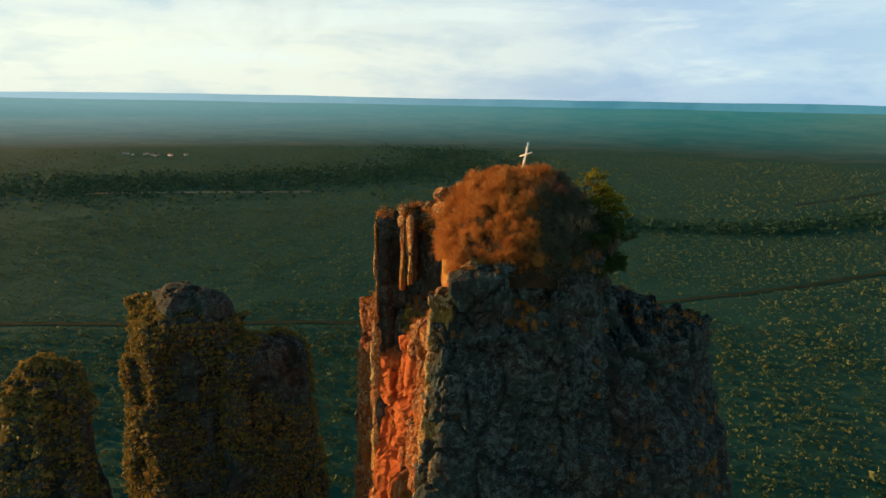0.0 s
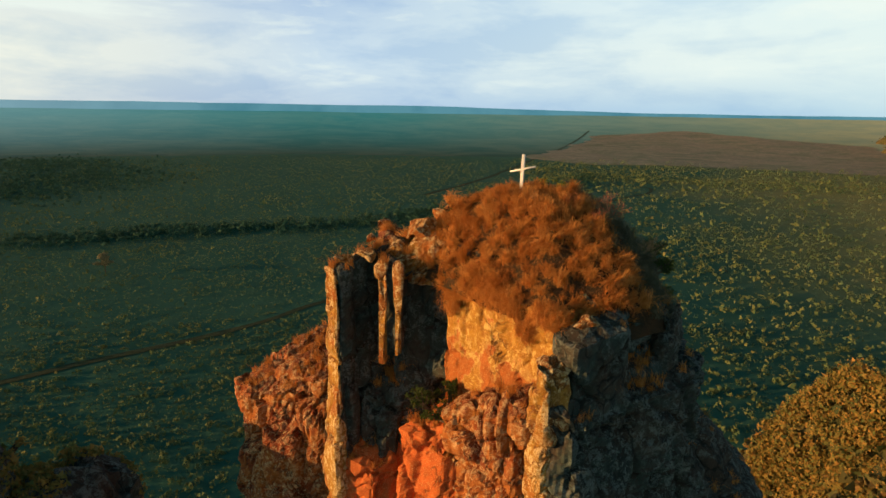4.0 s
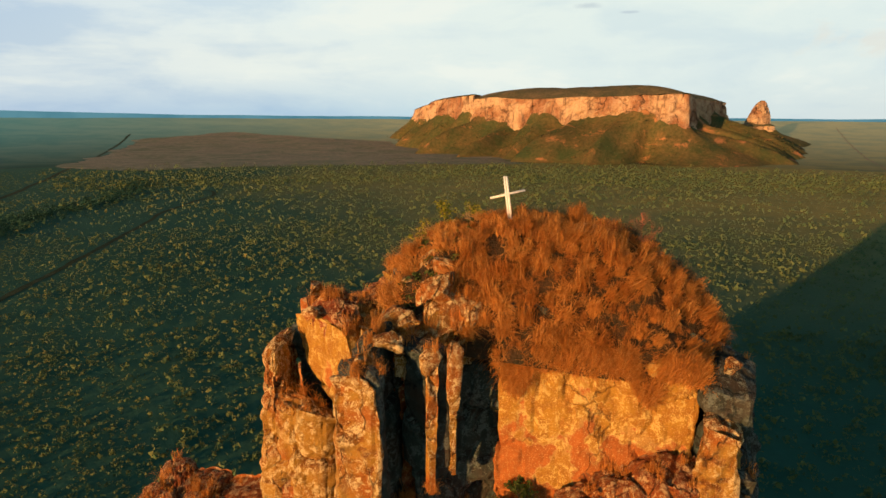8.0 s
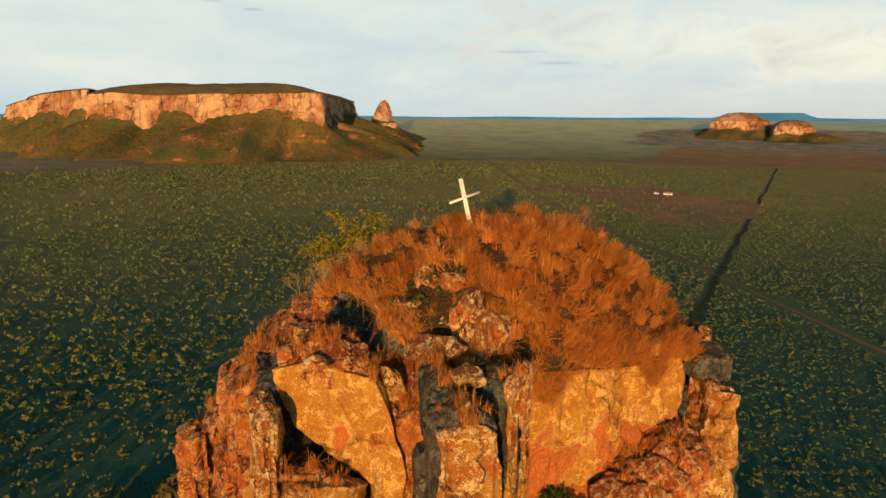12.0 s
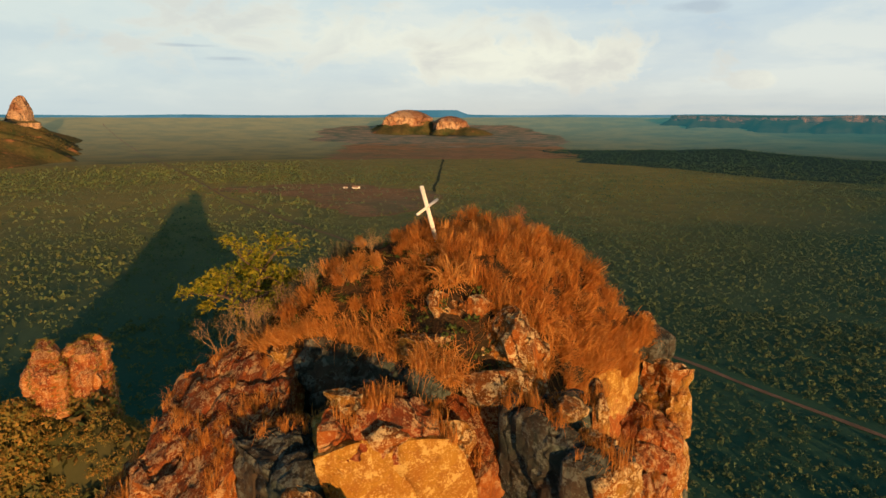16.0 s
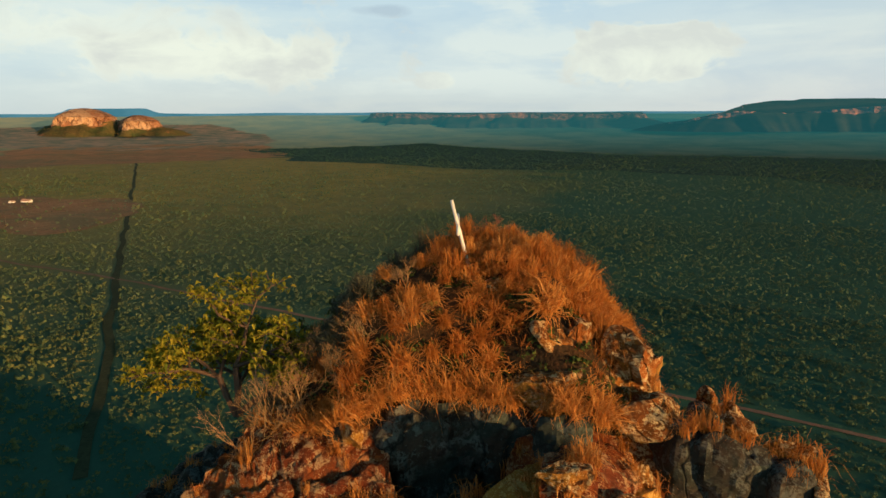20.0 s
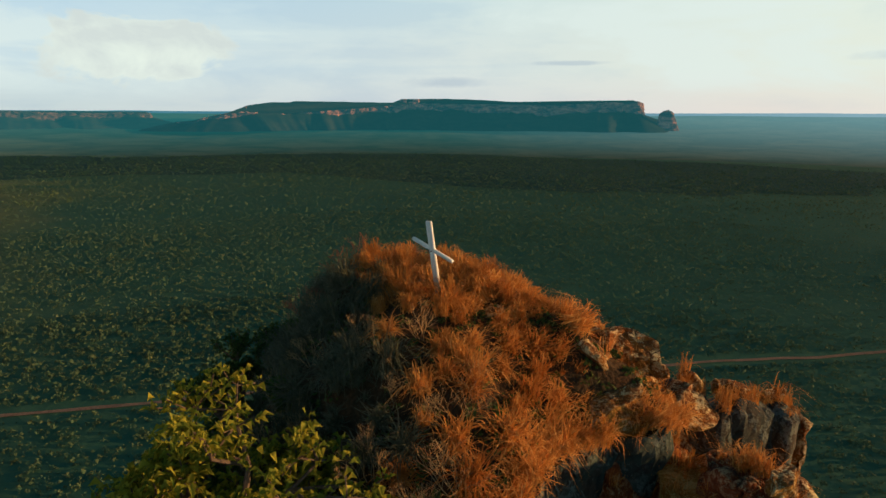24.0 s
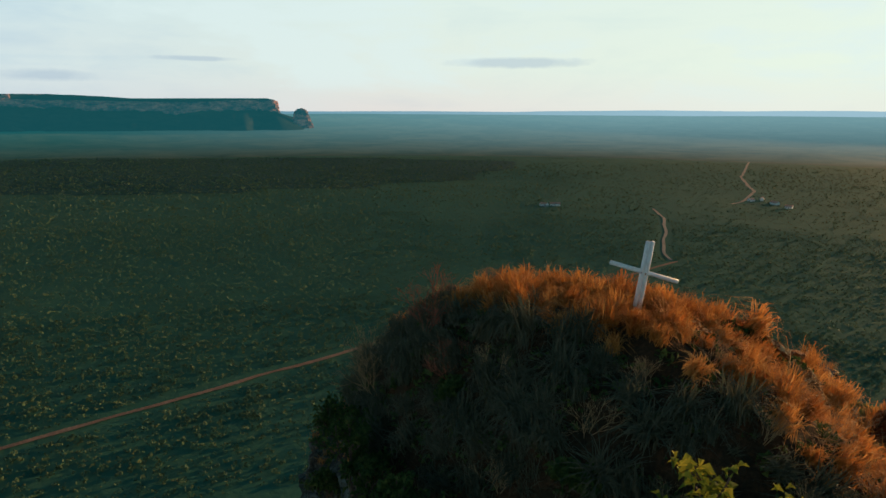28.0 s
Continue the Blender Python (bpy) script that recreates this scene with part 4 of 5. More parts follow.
def pinnacle_core():
    rings, normals = [], []
    east = np.clip(core_n[:, 0], 0, 1) ** 1.5
    levels = np.concatenate([np.linspace(30, 74, 40), np.linspace(74.4, 91.8, 110)])
    rim_level = top_z(core_p[:, 0], core_p[:, 1])
    for z in levels:
        d = 92.0 - z
        out = 0.045 * min(d, 16) + 0.16 * max(d - 16, 0) + east * (0.2 * min(d, 3.5) + 0.95 * min(max(d - 3.5, 0), 7) + 0.08 * max(d - 10.5, 0)) + np.clip(core_n[:, 1], 0, 1) * 0.12 * min(d, 16)
        q = core_p + core_n * np.reshape(out, (-1, 1))
        u = np.clip((z - 74) / 18.0, 0, 1)
        rings.append(np.column_stack([q, z + (rim_level - 92.0) * u]))
        normals.append(np.column_stack([core_n, np.zeros(len(core_n))]))
    v, n = np.vstack(rings), np.vstack(normals)
    v = weathered(v, n, 1.1, (2.6, 2.6, 3.6), 1.1, 0.4, 3)
    place("cliff", mesh_from("cliff", v, rows_faces(len(rings), len(core_p)), OLD_SHADED_STONE), pinnacle, "weathered cliff with pale lichen, darkened in colour for its shade")
    rings = []
    for s in np.concatenate([[1.04], np.linspace(1.0, 0.004, 70)]):
        q = TOP + (rim_p - TOP) * s
        rings.append(np.column_stack([q, top_z(q[:, 0], q[:, 1]) - (0.6 if s > 1 else 0)]))
    place("turf", mesh_from("turf", np.vstack(rings), rows_faces(len(rings), len(rim_p)), TURF, True), pinnacle, "reddish soil and thatch of dry grass")


pinnacle_core()
BLOCKS = [
    # corners, bottom, top, lean, slope, flare, material, wear
    ([(0.0, 39.6), (0.4, 36.4), (1.1, 32.7), (3.9, 32.8), (3.5, 39.6)], 76, 91.8, (0.1, 0), (0.05, 0.03), 0.02, SMOOTH_STONE, (0.34, 0.2, 0.22)),
    ([(-0.4, 32.75), (-0.7, 31.5), (0.5, 31.2), (1.4, 32.5)], 68, 90.2, (0.2, 0.1), (0.2, 0.2), 0.07, SANDSTONE, (0.6, 0.5, 0.3)),
    ([(0.5, 32.4), (0.4, 31.2), (3.2, 30.9), (4.0, 32.0), (1.4, 32.7)], 66, 91.2, (0.2, 0.1), (0.2, 0.15), 0.05, OLD_SHADED_STONE, (0.7, 0.6, 0.3)),
    ([(-0.3, 31.5), (0.3, 30.3), (7.0, 29.9), (7.4, 32.5), (2.6, 32.6)], 62, 88.6, (0.0, 0.5), (0.05, 0.35), 0.09, OLD_SHADED_STONE, (1.0, 0.8, 0.4)),
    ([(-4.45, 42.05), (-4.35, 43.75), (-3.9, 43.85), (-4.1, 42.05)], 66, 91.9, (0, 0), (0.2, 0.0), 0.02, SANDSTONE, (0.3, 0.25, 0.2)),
    # pillar backs and recess walls use near-black stone that paints in their shade
    ([(-4.2, 42.1), (-4.05, 43.6), (-3.2, 44.0), (-2.9, 43.0), (-3.5, 42.2)], 66, 92.1, (0, 0), (0.2, 0.0), 0.02, OLD_SHADED_STONE, (0.3, 0.3, 0.2)),
    ([(-3.5, 42.9), (-2.8, 43.7), (-1.1, 43.7), (-0.4, 43.0), (-2.4, 42.8)], 66, 92.5, (0, 0), (0.25, 0.0), 0.01, OLD_SHADED_STONE, (0.3, 0.35, 0.2)),
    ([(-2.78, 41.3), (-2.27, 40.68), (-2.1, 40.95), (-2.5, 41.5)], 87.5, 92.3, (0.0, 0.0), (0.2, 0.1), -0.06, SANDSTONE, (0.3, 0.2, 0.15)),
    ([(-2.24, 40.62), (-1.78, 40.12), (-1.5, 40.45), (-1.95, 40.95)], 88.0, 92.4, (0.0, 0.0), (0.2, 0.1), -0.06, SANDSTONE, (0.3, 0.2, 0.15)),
    ([(-2.5, 41.35), (-1.85, 40.5), (-1.35, 40.7), (-1.2, 42.4), (-1.9, 42.5)], 88.2, 92.4, (0.0, 0.0), (0.2, 0.1), -0.03, OLD_SHADED_STONE, (0.2, 0.2, 0.15)),
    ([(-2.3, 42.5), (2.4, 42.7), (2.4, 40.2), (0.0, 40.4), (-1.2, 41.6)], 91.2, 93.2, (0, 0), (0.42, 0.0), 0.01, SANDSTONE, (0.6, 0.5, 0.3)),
    ([(-1.2, 43.0), (2.4, 43.0), (2.4, 40.2), (0.9, 40.3), (0.5, 41.6)], 74, 91.8, (0, 0), (0.1, 0.0), 0.0, OLD_SHADED_STONE, (0.5, 0.4, 0.3)),
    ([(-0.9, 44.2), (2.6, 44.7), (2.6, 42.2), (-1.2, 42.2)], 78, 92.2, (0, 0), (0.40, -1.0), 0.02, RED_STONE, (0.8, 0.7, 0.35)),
    ([(-1.2, 42.3), (-1.1, 41.7), (-0.3, 41.1), (0.4, 40.7), (0.6, 41.3), (-0.5, 42.3)], 76, 91.7, (0, 0), (0.3, 0.0), 0.01, OLD_SHADED_STONE, (0.35, 0.3, 0.2)),
    ([(0.2, 48.0), (0.0, 46.4), (0.3, 45.2), (1.0, 44.9), (2.0, 48.5)], 64, 87.2, (0, 0), (0.2, 0.0), 0.05, RED_STONE, (0.7, 0.6, 0.3)),
    ([(10, 33), (14, 35), (18, 40), (19.6, 43.2), (16.5, 46), (10, 46)], 44, 86.5, (0, 0), (-0.2, 0.0), 0.05, OLD_SHADED_STONE, (1.8, 1.5, 0.6)),
    ([(6.0, 31.3), (8.6, 32.8), (9.4, 35.6), (7.6, 35.6), (6.0, 33.2)], 66, 91.3, (0, 0), (-0.1, 0.1), 0.05, OLD_SHADED_STONE, (0.7, 0.6, 0.3)),
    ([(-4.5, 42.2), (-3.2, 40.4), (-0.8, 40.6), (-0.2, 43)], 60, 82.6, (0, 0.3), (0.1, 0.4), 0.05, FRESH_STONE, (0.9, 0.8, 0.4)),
    ([(-3.0, 42.2), (-2.0, 41.0), (-0.6, 40.6), (0.2, 43)], 76, 85.6, (0, 0.3), (0.1, 0.5), 0.03, OLD_SHADED_STONE, (0.8, 0.6, 0.3)),
    ([(-0.7, 45.1), (0.75, 47.95), (1.35, 47.3), (1.3, 45.5), (0.5, 44.9)], 91.6, 92.75, (0.0, 0.0), (0.34, -0.05), 0.0, RED_STONE, (0.4, 0.35, 0.2)),
    ([(-1.5, 47.9), (-1.9, 46.8), (-1.6, 45.6), (-0.6, 45.0), (-0.2, 47.9)], 84.6, 89.1, (0, 0), (-0.35, 0.22), -0.05, SANDSTONE, (0.5, 0.4, 0.25)),
    # back of the hollow, in the near-black stone to paint its shadow
    ([(0.9, 48.3), (0.8, 46.0), (3.4, 45.2), (3.9, 48.6)], 82, 91.4, (0, 0), (0.1, 0.0), 0.0, OLD_SHADED_STONE, (0.5, 0.4, 0.25)),
    ([(-1.2, 48.5), (-1.3, 47.75), (-0.3, 47.6), (1.3, 48.1), (1.2, 48.9)], 84, 91.3, (0, 0), (0.2, -0.2), 0.03, SANDSTONE, (0.5, 0.4, 0.25)),
    ([(-1.0, 44.9), (-0.9, 44.1), (0.9, 44.1), (0.6, 44.8)], 70, 91.2, (0, 0), (0.4, 0.0), 0.04, SANDSTONE, (0.5, 0.4, 0.2)),
    ([(3.6, 49.6), (4.4, 46.8), (5.4, 45.3), (8.4, 45.0), (9.6, 48.0), (7.0, 50.4)], 70, 91.2, (0, 0), (0.05, -0.6), 0.07, RED_STONE, (0.7, 0.5, 0.3)),
    ([(6.8, 51.6), (8.0, 48.6), (11.0, 46.6), (12.8, 49.0), (9.8, 52.4)], 60, 87.0, (0, 0), (-0.1, -0.3), 0.09, RED_STONE, (0.9, 0.7, 0.3)),
    ([(-6.6, 53.0), (-6.0, 49.0), (-3.6, 46.2), (-0.6, 46.0), (-0.4, 53.6)], 52, 84.6, (0, 0), (0.36, -0.1), 0.04, RED_STONE, (0.9, 0.7, 0.35)),
    ([(-2.6, 39.4), (-2.0, 36.8), (-0.9, 35.8), (1, 36), (0.6, 40)], 62, 85.3, (0.2, 0), (0.3, 0.0), 0.06, FRESH_STONE, (0.9, 0.9, 0.4)),
    ([(-1.7, 36.9), (-1.6, 35.0), (-0.9, 33.0), (0.9, 32.6), (0.9, 37.2)], 62, 87.3, (0.2, 0), (0.3, -0.3), 0.04, RED_STONE, (0.9, 0.8, 0.4)),
]
for i, (corners, low, high, lean, slope, flare, stone, (rough, step, crack)) in enumerate(BLOCKS):
    rock_body("rock_block", corners, low, high, stone, 0.13 if high != 86.5 else 0.28, lean, slope, flare, 60 + i * 7, pinnacle, rough=rough, step=step, crack=crack)

# the wedge-shaped slab with an arched hollow under it: its outline lies in an upright plane
WEDGE = [(0.9, 88.0), (-0.3, 88.9), (-1.7, 89.5), (-2.6, 90.1), (-3.2, 91.0), (-3.45, 92.15), (-2.0, 92.5), (0.1, 92.15), (0.6, 90.9), (1.05, 89.0)]
along_wedge, out_of_wedge = Vector((-0.46, -0.888, 0)), Vector((-0.888, 0.46, 0))
upright = Matrix.Translation((-0.9, 45.0, 0)) @ Matrix((along_wedge, Vector((0, 0, 1)), out_of_wedge)).transposed().to_4x4()
rock_body("rock_block", WEDGE, -2.3, 0.0, GOLDEN_STONE, 0.10, flare=-0.03, seed=175, parent=pinnacle, crown=0.08, frame_at=upright, rough=0.35, step=0.16, crack=0.14)


def boulder(x, y, z, size, seed, squash=(1, 1, 0.8)):
    """A cracked stone lying in the turf."""
    bm = bmesh.new()
    bmesh.ops.create_icosphere(bm, subdivisions=4, radius=1.0)
    v = np.array([c.co[:] for c in bm.verts])
    n = v / np.linalg.norm(v, axis=1)[:, None]
    r = np.random.default_rng(seed)
    for _ in range(13):
        d = r.normal(size=3)
        d /= np.linalg.norm(d)
        v -= d * np.maximum(0, v @ d - r.uniform(0.34, 0.62))[:, None]
    v = v * np.array(squash) * size * 1.25
    v = weathered(v + 10 * seed, n, 0.14 * size, (0.8 * size,) * 3, 0.12 * size, 0.08 * size, seed) - 10 * seed
    for c, q in zip(bm.verts, v):
        c.co = q
    me = bpy.data.meshes.new("boulder")
    bm.to_mesh(me)
    bm.free()
    me.materials.append(SANDSTONE)
    return tagged(place("boulder", me, at=pose(x, y, z, 8 * seed % 25, 5 * seed % 19, 40 * seed % 360)), "lichen-crusted sandstone boulder in dry grass", "boulder", "boulders on the pinnacle")


STONES = [(1.4, 43.4, 93.25, 0.9), (1.45, 42.0, 94.3, 0.62), (0.0, 41.9, 93.9, 0.6), (4.1, 41.4, 95.1, 0.35), (0.2, 41.5, 93.6, 0.45), (-0.7, 42.9, 92.9, 0.7), (-2.6, 42.7, 92.7, 0.4), (2.6, 41.8, 94.7, 0.3), (-3.5, 42.9, 92.3, 0.4), (0.8, 47.0, 93.2, 0.35), (-0.3, 46.6, 92.6, 0.4), (5.9, 46.0, 92.6, 0.4), (1.6, 31.8, 91.7, 0.4), (1.9, 42.5, 94.3, 0.45), (-0.4, 44.3, 91.9, 0.5)]
for i, (x, y, z, size) in enumerate(STONES):
    boulder(x, y, z - 0.1 * size, size * 1.15, i + 1, (1.25, 0.95, 0.85))

# neighbours along the ridge
NEIGHBOURS = [
    ([(-18, 58), (-20, 54.0), (-25, 52.5), (-28, 55.0), (-31.5, 61), (-24, 63)], 20, 80.0, (-0.04, 0.0), 0.05),
    ([(-14, 60), (-12, 54.5), (-19, 53.0), (-21, 60)], 20, 76.5, (-0.1, 0.0), 0.08),
    ([(-26.5, 44), (-28, 41.3), (-31.5, 41.5), (-32.5, 45), (-29.5, 47)], 10, 79.0, (0.1, 0.0), 0.10),
    ([(71, 39.5), (71.5, 36), (75, 34.8), (77, 38), (74, 40.8)], 20, 71.5, (0.1, 0.0), 0.09),
    ([(72, 44.5), (71, 41.5), (74, 40.5), (77, 43)], 20, 71.8, (0.0, 0.0), 0.06),
]
scrub_spots = []
for i, (corners, low, high, slope, flare) in enumerate(NEIGHBOURS):
    holder = tagged(new("rock_pinnacle"), "smaller sandstone pinnacle covered with dry scrub", "rock")
    body = rock_body("cliff", corners, low, high, OLD_SHADED_STONE if i < 3 else RED_STONE, 0.5, (0, 0), slope, flare, 200 + i * 5, holder, crown=1.5, rough=1.6, block=(4, 4, 6), step=1.6, crack=0.6)
    mid = np.array(corners).mean(0)
    shift = np.array(((1.2, -0.8), (-1.5, 0.5), (0.8, 1.0), (-2.6, 1.2), (0.5, 1.5))[i])
    crag = rock_body("crag", [tuple(mid + shift + 0.62 * (np.array(c) - mid)) for c in corners], low, high + (1.4, -2.0, -3.0, -3.5, -2.5)[i], OLD_SHADED_STONE if i < 3 else RED_STONE, 0.5, (0, 0), slope, flare, 300 + i * 5, holder, "rounded upper crag", 1.8, rough=1.4, block=(3, 3, 4), step=1.3, crack=0.5)
    scrub_spots.append(np.array([v.co[:] for v in body.data.vertices]))

# ---- the cross ----
def tube(name, a, b, r, mat, parent, label="", sides=14):
    a, b = Vector(a), Vector(b)
    bm = bmesh.new()
    bmesh.ops.create_cone(bm, cap_ends=True, segments=sides, radius1=r, radius2=r * 0.96, depth=(b - a).length)
    bmesh.ops.bevel(bm, geom=[e for e in bm.edges if e.calc_face_angle(0) > 1.2], offset=r * 0.18, segments=2, affect="EDGES")
    m = Matrix.Translation((a + b) / 2) @ (b - a).to_track_quat("Z", "Y").to_matrix().to_4x4()
    bmesh.ops.transform(bm, matrix=m, verts=bm.verts)
    for f in bm.faces:
        f.smooth = True
    return part(name, bm, mat, parent, label)


cross = tagged(new("cross"), "leaning white-painted wooden cross standing in dry grass", "cross")
FOOT, HEAD = Vector((5.04, 40.19, 95.2)), Vector((5.48, 40.59, 97.39))
ARM_A, ARM_B = Vector((5.64, 39.77, 96.82)), Vector((5.12, 41.14, 96.48))
along = (ARM_B - ARM_A).normalized()
for side in (-1, 1):
    tube("post", FOOT + along * 0.048 * side, HEAD + along * 0.048 * side + Vector((0, 0, 0.012 * side)), 0.052, WHITE_PAINT, cross)
back = along.cross(HEAD - FOOT).normalized()
tube("crossbar", ARM_A - back * 0.05, ARM_B - back * 0.05, 0.052, WHITE_PAINT, cross)
for k in (-1, 1):
    middle = (ARM_A + ARM_B) / 2 + along * 0.05 * k
    tube("bolt", middle - back * 0.13, middle + back * 0.06, 0.012, STEEL, cross, "rusty bolt", 8)


# ---- plants of the plain ----
def scatter(r0, r1, spacing, seed, thin=0.0):
    """Places for trees on the plain, clear of fields, roads and the ridge."""
    rng = np.random.default_rng(seed)
    count = int(math.pi * (r1 * r1 - r0 * r0) / spacing ** 2)
    r = np.sqrt(rng.uniform(r0 * r0, r1 * r1, count))
    a = rng.uniform(0, 2 * np.pi, count)
    x, y = r * np.cos(a), r * np.sin(a)
    p = np.column_stack([x, y, np.zeros(count)])
    wood = fbm(p / 260.0, 4, 71) + 0.5 * fbm(p / 40.0, 3, 72)
    ok = rng.uniform(-0.35, 0.25, count) < wood + 0.24 - thin
    for f in FIELDS:
        ok &= ~(inside(x, y, f) & (rng.uniform(0, 1, count) > 0.28))
    for line, w in ((ROAD, 8.5), (WINDING, 8.0), (FAR_WINDING, 8.0), (CUT, 6.0), (TRACK, 7.0), (DIAGONAL, 10), (STRIP, 17)):
        ok &= near_line(x, y, line) > w
    ok &= ridge_z(x, y) < PLAIN - 2
    bearing = np.degrees(np.arctan2(x, y)) % 360
    ok &= ~((bearing > 276) & (bearing < 318) & (rng.uniform(0, 1, count) < 0.8))
    ok &= ~((bearing > 38) & (bearing < 118) & (r < 1600) & (rng.uniform(0, 1, count) < 0.6))
    ok &= rng.uniform(0, 1, count) < np.clip((2450 - r) / 800, 0, 1)
    x, y, wood = x[ok], y[ok], wood[ok]
    return np.column_stack([x, y, ground_height(x, y)]), wood, rng


def woods(r0, r1, spacing, size, cards, seed, label, thin=0.0):
    p, wood, rng = scatter(r0, r1, spacing, seed, thin)
    s = size * (0.45 + 1.25 * rng.uniform(0, 1, len(p)) ** 2.2) * (1 + 0.8 * np.clip(wood, -0.3, 0.4))
    bearing = np.degrees(np.arctan2(p[:, 0], p[:, 1])) % 360
    s = s * np.where((bearing > 38) & (bearing < 118), 1.65, 1.0)
    p[:, 2] += s * 0.55
    # south to west the trees take the copy with shade in its colour
    green = rng.uniform(0, 1, len(p)) < np.clip((80 - np.abs(bearing - 208)) / 24 + 0.5, 0, 1)
    for which, leaf, tint in ((~green, SAVANNA, "yellowish"), (green, SHADED_SAVANNA, "dark green")):
        tagged(place("savanna_trees", clump_mesh("savanna_trees", p[which], s[which], cards, leaf, seed)), tint + " " + label, "trees", kind="stuff")


woods(215, 520, 3.3, 1.3, 8, 1, "dense low savanna trees and shrubs on the plain", -0.2)
woods(520, 1000, 4.4, 1.55, 4, 2, "savanna trees and shrubs spread over the plain", -0.16)
woods(1000, 2350, 8.6, 2.5, 3, 3, "distant savanna scrub on the plain", -0.08)


# ---- plants of the pinnacle ----
def tuft_mesh(seed, blades=70, length=0.75, spread=0.6, root_width=0.11):
    """A bunch of dry grass: upright blades out of one root that arch over and droop at their tips."""
    rng = np.random.default_rng(seed)
    v, f = [], []
    for _ in range(blades):
        a, lean = rng.uniform(0, 6.283), 0.06 + spread * rng.uniform(0, 1) ** 1.3
        l = length * rng.uniform(0.35, 1.25)
        root = np.array([rng.normal(0, root_width), rng.normal(0, root_width), -0.08])
        way = np.array([math.cos(a), math.sin(a), 0])
        side = np.array([-way[1], way[0], 0]) * 0.0095
        low = root + way * l * lean * 0.16 + np.array([0, 0, l * 0.42])
        mid = root + way * l * lean * 0.55 + np.array([rng.normal(0, 0.02), rng.normal(0, 0.02), l * (0.80 - 0.22 * lean)])
        tip = root + way * l * lean * 1.1 + np.array([rng.normal(0, 0.05), rng.normal(0, 0.05), l * (0.98 - 0.75 * lean)])
        k = len(v)
        v += [root - side, root + side, low - side, low + side, mid - side * 0.8, mid + side * 0.8, tip]
        f += [(k, k + 1, k + 3), (k, k + 3, k + 2), (k + 2, k + 3, k + 5), (k + 2, k + 5, k + 4), (k + 4, k + 5, k + 6)]
    return mesh_from("grass_tuft", np.array(v), np.array(f), DRY_GRASS)


rng = np.random.default_rng(9)
TUFTS = [tuft_mesh(30 + i, 210, 0.56 + 0.05 * i, 0.85 + 0.07 * i, 0.10) for i in range(6)]


# same tufts again, in the colour that stands for shade
SHADE_TUFTS = [t.copy() for t in TUFTS]
for t in SHADE_TUFTS:
    t.materials[0] = SHADE_GRASS


def on_top(n, seed, reach=0.99, apart=0.0):
    """Random places on the grassy top, clear of the foot of the cross."""
    r = np.random.default_rng(seed)
    q = rim_p[r.integers(0, len(rim_p), 6 * n)]
    xy = TOP + (q - TOP) * (np.sqrt(r.uniform(0, 1, (6 * n, 1))) * reach)
    xy = xy[np.hypot(xy[:, 0] - 5.1, xy[:, 1] - 40.25) > 0.3]
    xy = xy[fbm(np.column_stack([xy * 0.85, np.zeros(len(xy))]), 3, 77) > -0.09 - 0.5 * np.clip((40.5 - xy[:, 1]) / 3, 0, 1) * np.clip((6.5 - xy[:, 0]) / 2, 0, 1)]
    for sx, sy, sz, size in STONES:
        xy = xy[np.hypot(xy[:, 0] - sx, xy[:, 1] - sy) > 0.95 * size]
    xy = xy[~((xy[:, 0] < 3.0) & (xy[:, 1] > 41.3) & (r.uniform(0, 1, len(xy)) < 0.55))]
    xy = xy[~((xy[:, 1] > 41.2 - 0.3 * (xy[:, 0] - 5)) & (r.uniform(0, 1, len(xy)) < 0.70))]
    if apart:
        kept = []
        for p in xy:
            if all((p[0] - k[0]) ** 2 + (p[1] - k[1]) ** 2 > apart * apart for k in kept):
                kept.append(p)
        xy = np.array(kept)
    xy = xy[:n]
    return np.column_stack([xy, top_z(xy[:, 0], xy[:, 1])]), r


def tipped(x, y, r, amount=20.0):
    """A turn that leans a plant down the slope of the top."""
    away = Vector((x - TOP[0], y - TOP[1], 0))
    s = min(1.0, away.length / 6.0)
    axis = Vector((-away.y, away.x, 0)).normalized()
    return Matrix.Rotation(radians(28 * s + r.normal(0, amount)), 4, axis) @ Matrix.Rotation(r.uniform(0, 6.283), 4, "Z")


spots, r = on_top(290, 9, 1.0, 0.42)
for k, (x, y, z) in enumerate(spots):
    big = r.uniform(0.6, 1.25) if y > 41.2 else r.uniform(0.7, 1.2) if math.hypot(x - 5.6, y - 39.6) < 2.6 else r.uniform(0.75, 1.25)
    ob = place("grass_tuft", TUFTS[k % 6], at=Matrix.Translation((x, y, z)) @ tipped(x, y, r) @ Matrix.Scale(big, 4))
    tagged(ob, "tuft of dry orange grass on the pinnacle", "grass tuft", "grass tufts on the pinnacle")
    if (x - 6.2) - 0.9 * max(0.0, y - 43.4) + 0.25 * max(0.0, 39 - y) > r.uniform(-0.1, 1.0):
        ob.data = SHADE_TUFTS[k % 6]
        tagged(ob, "tuft of dry grass with the shade of the slope put into its grey colour")


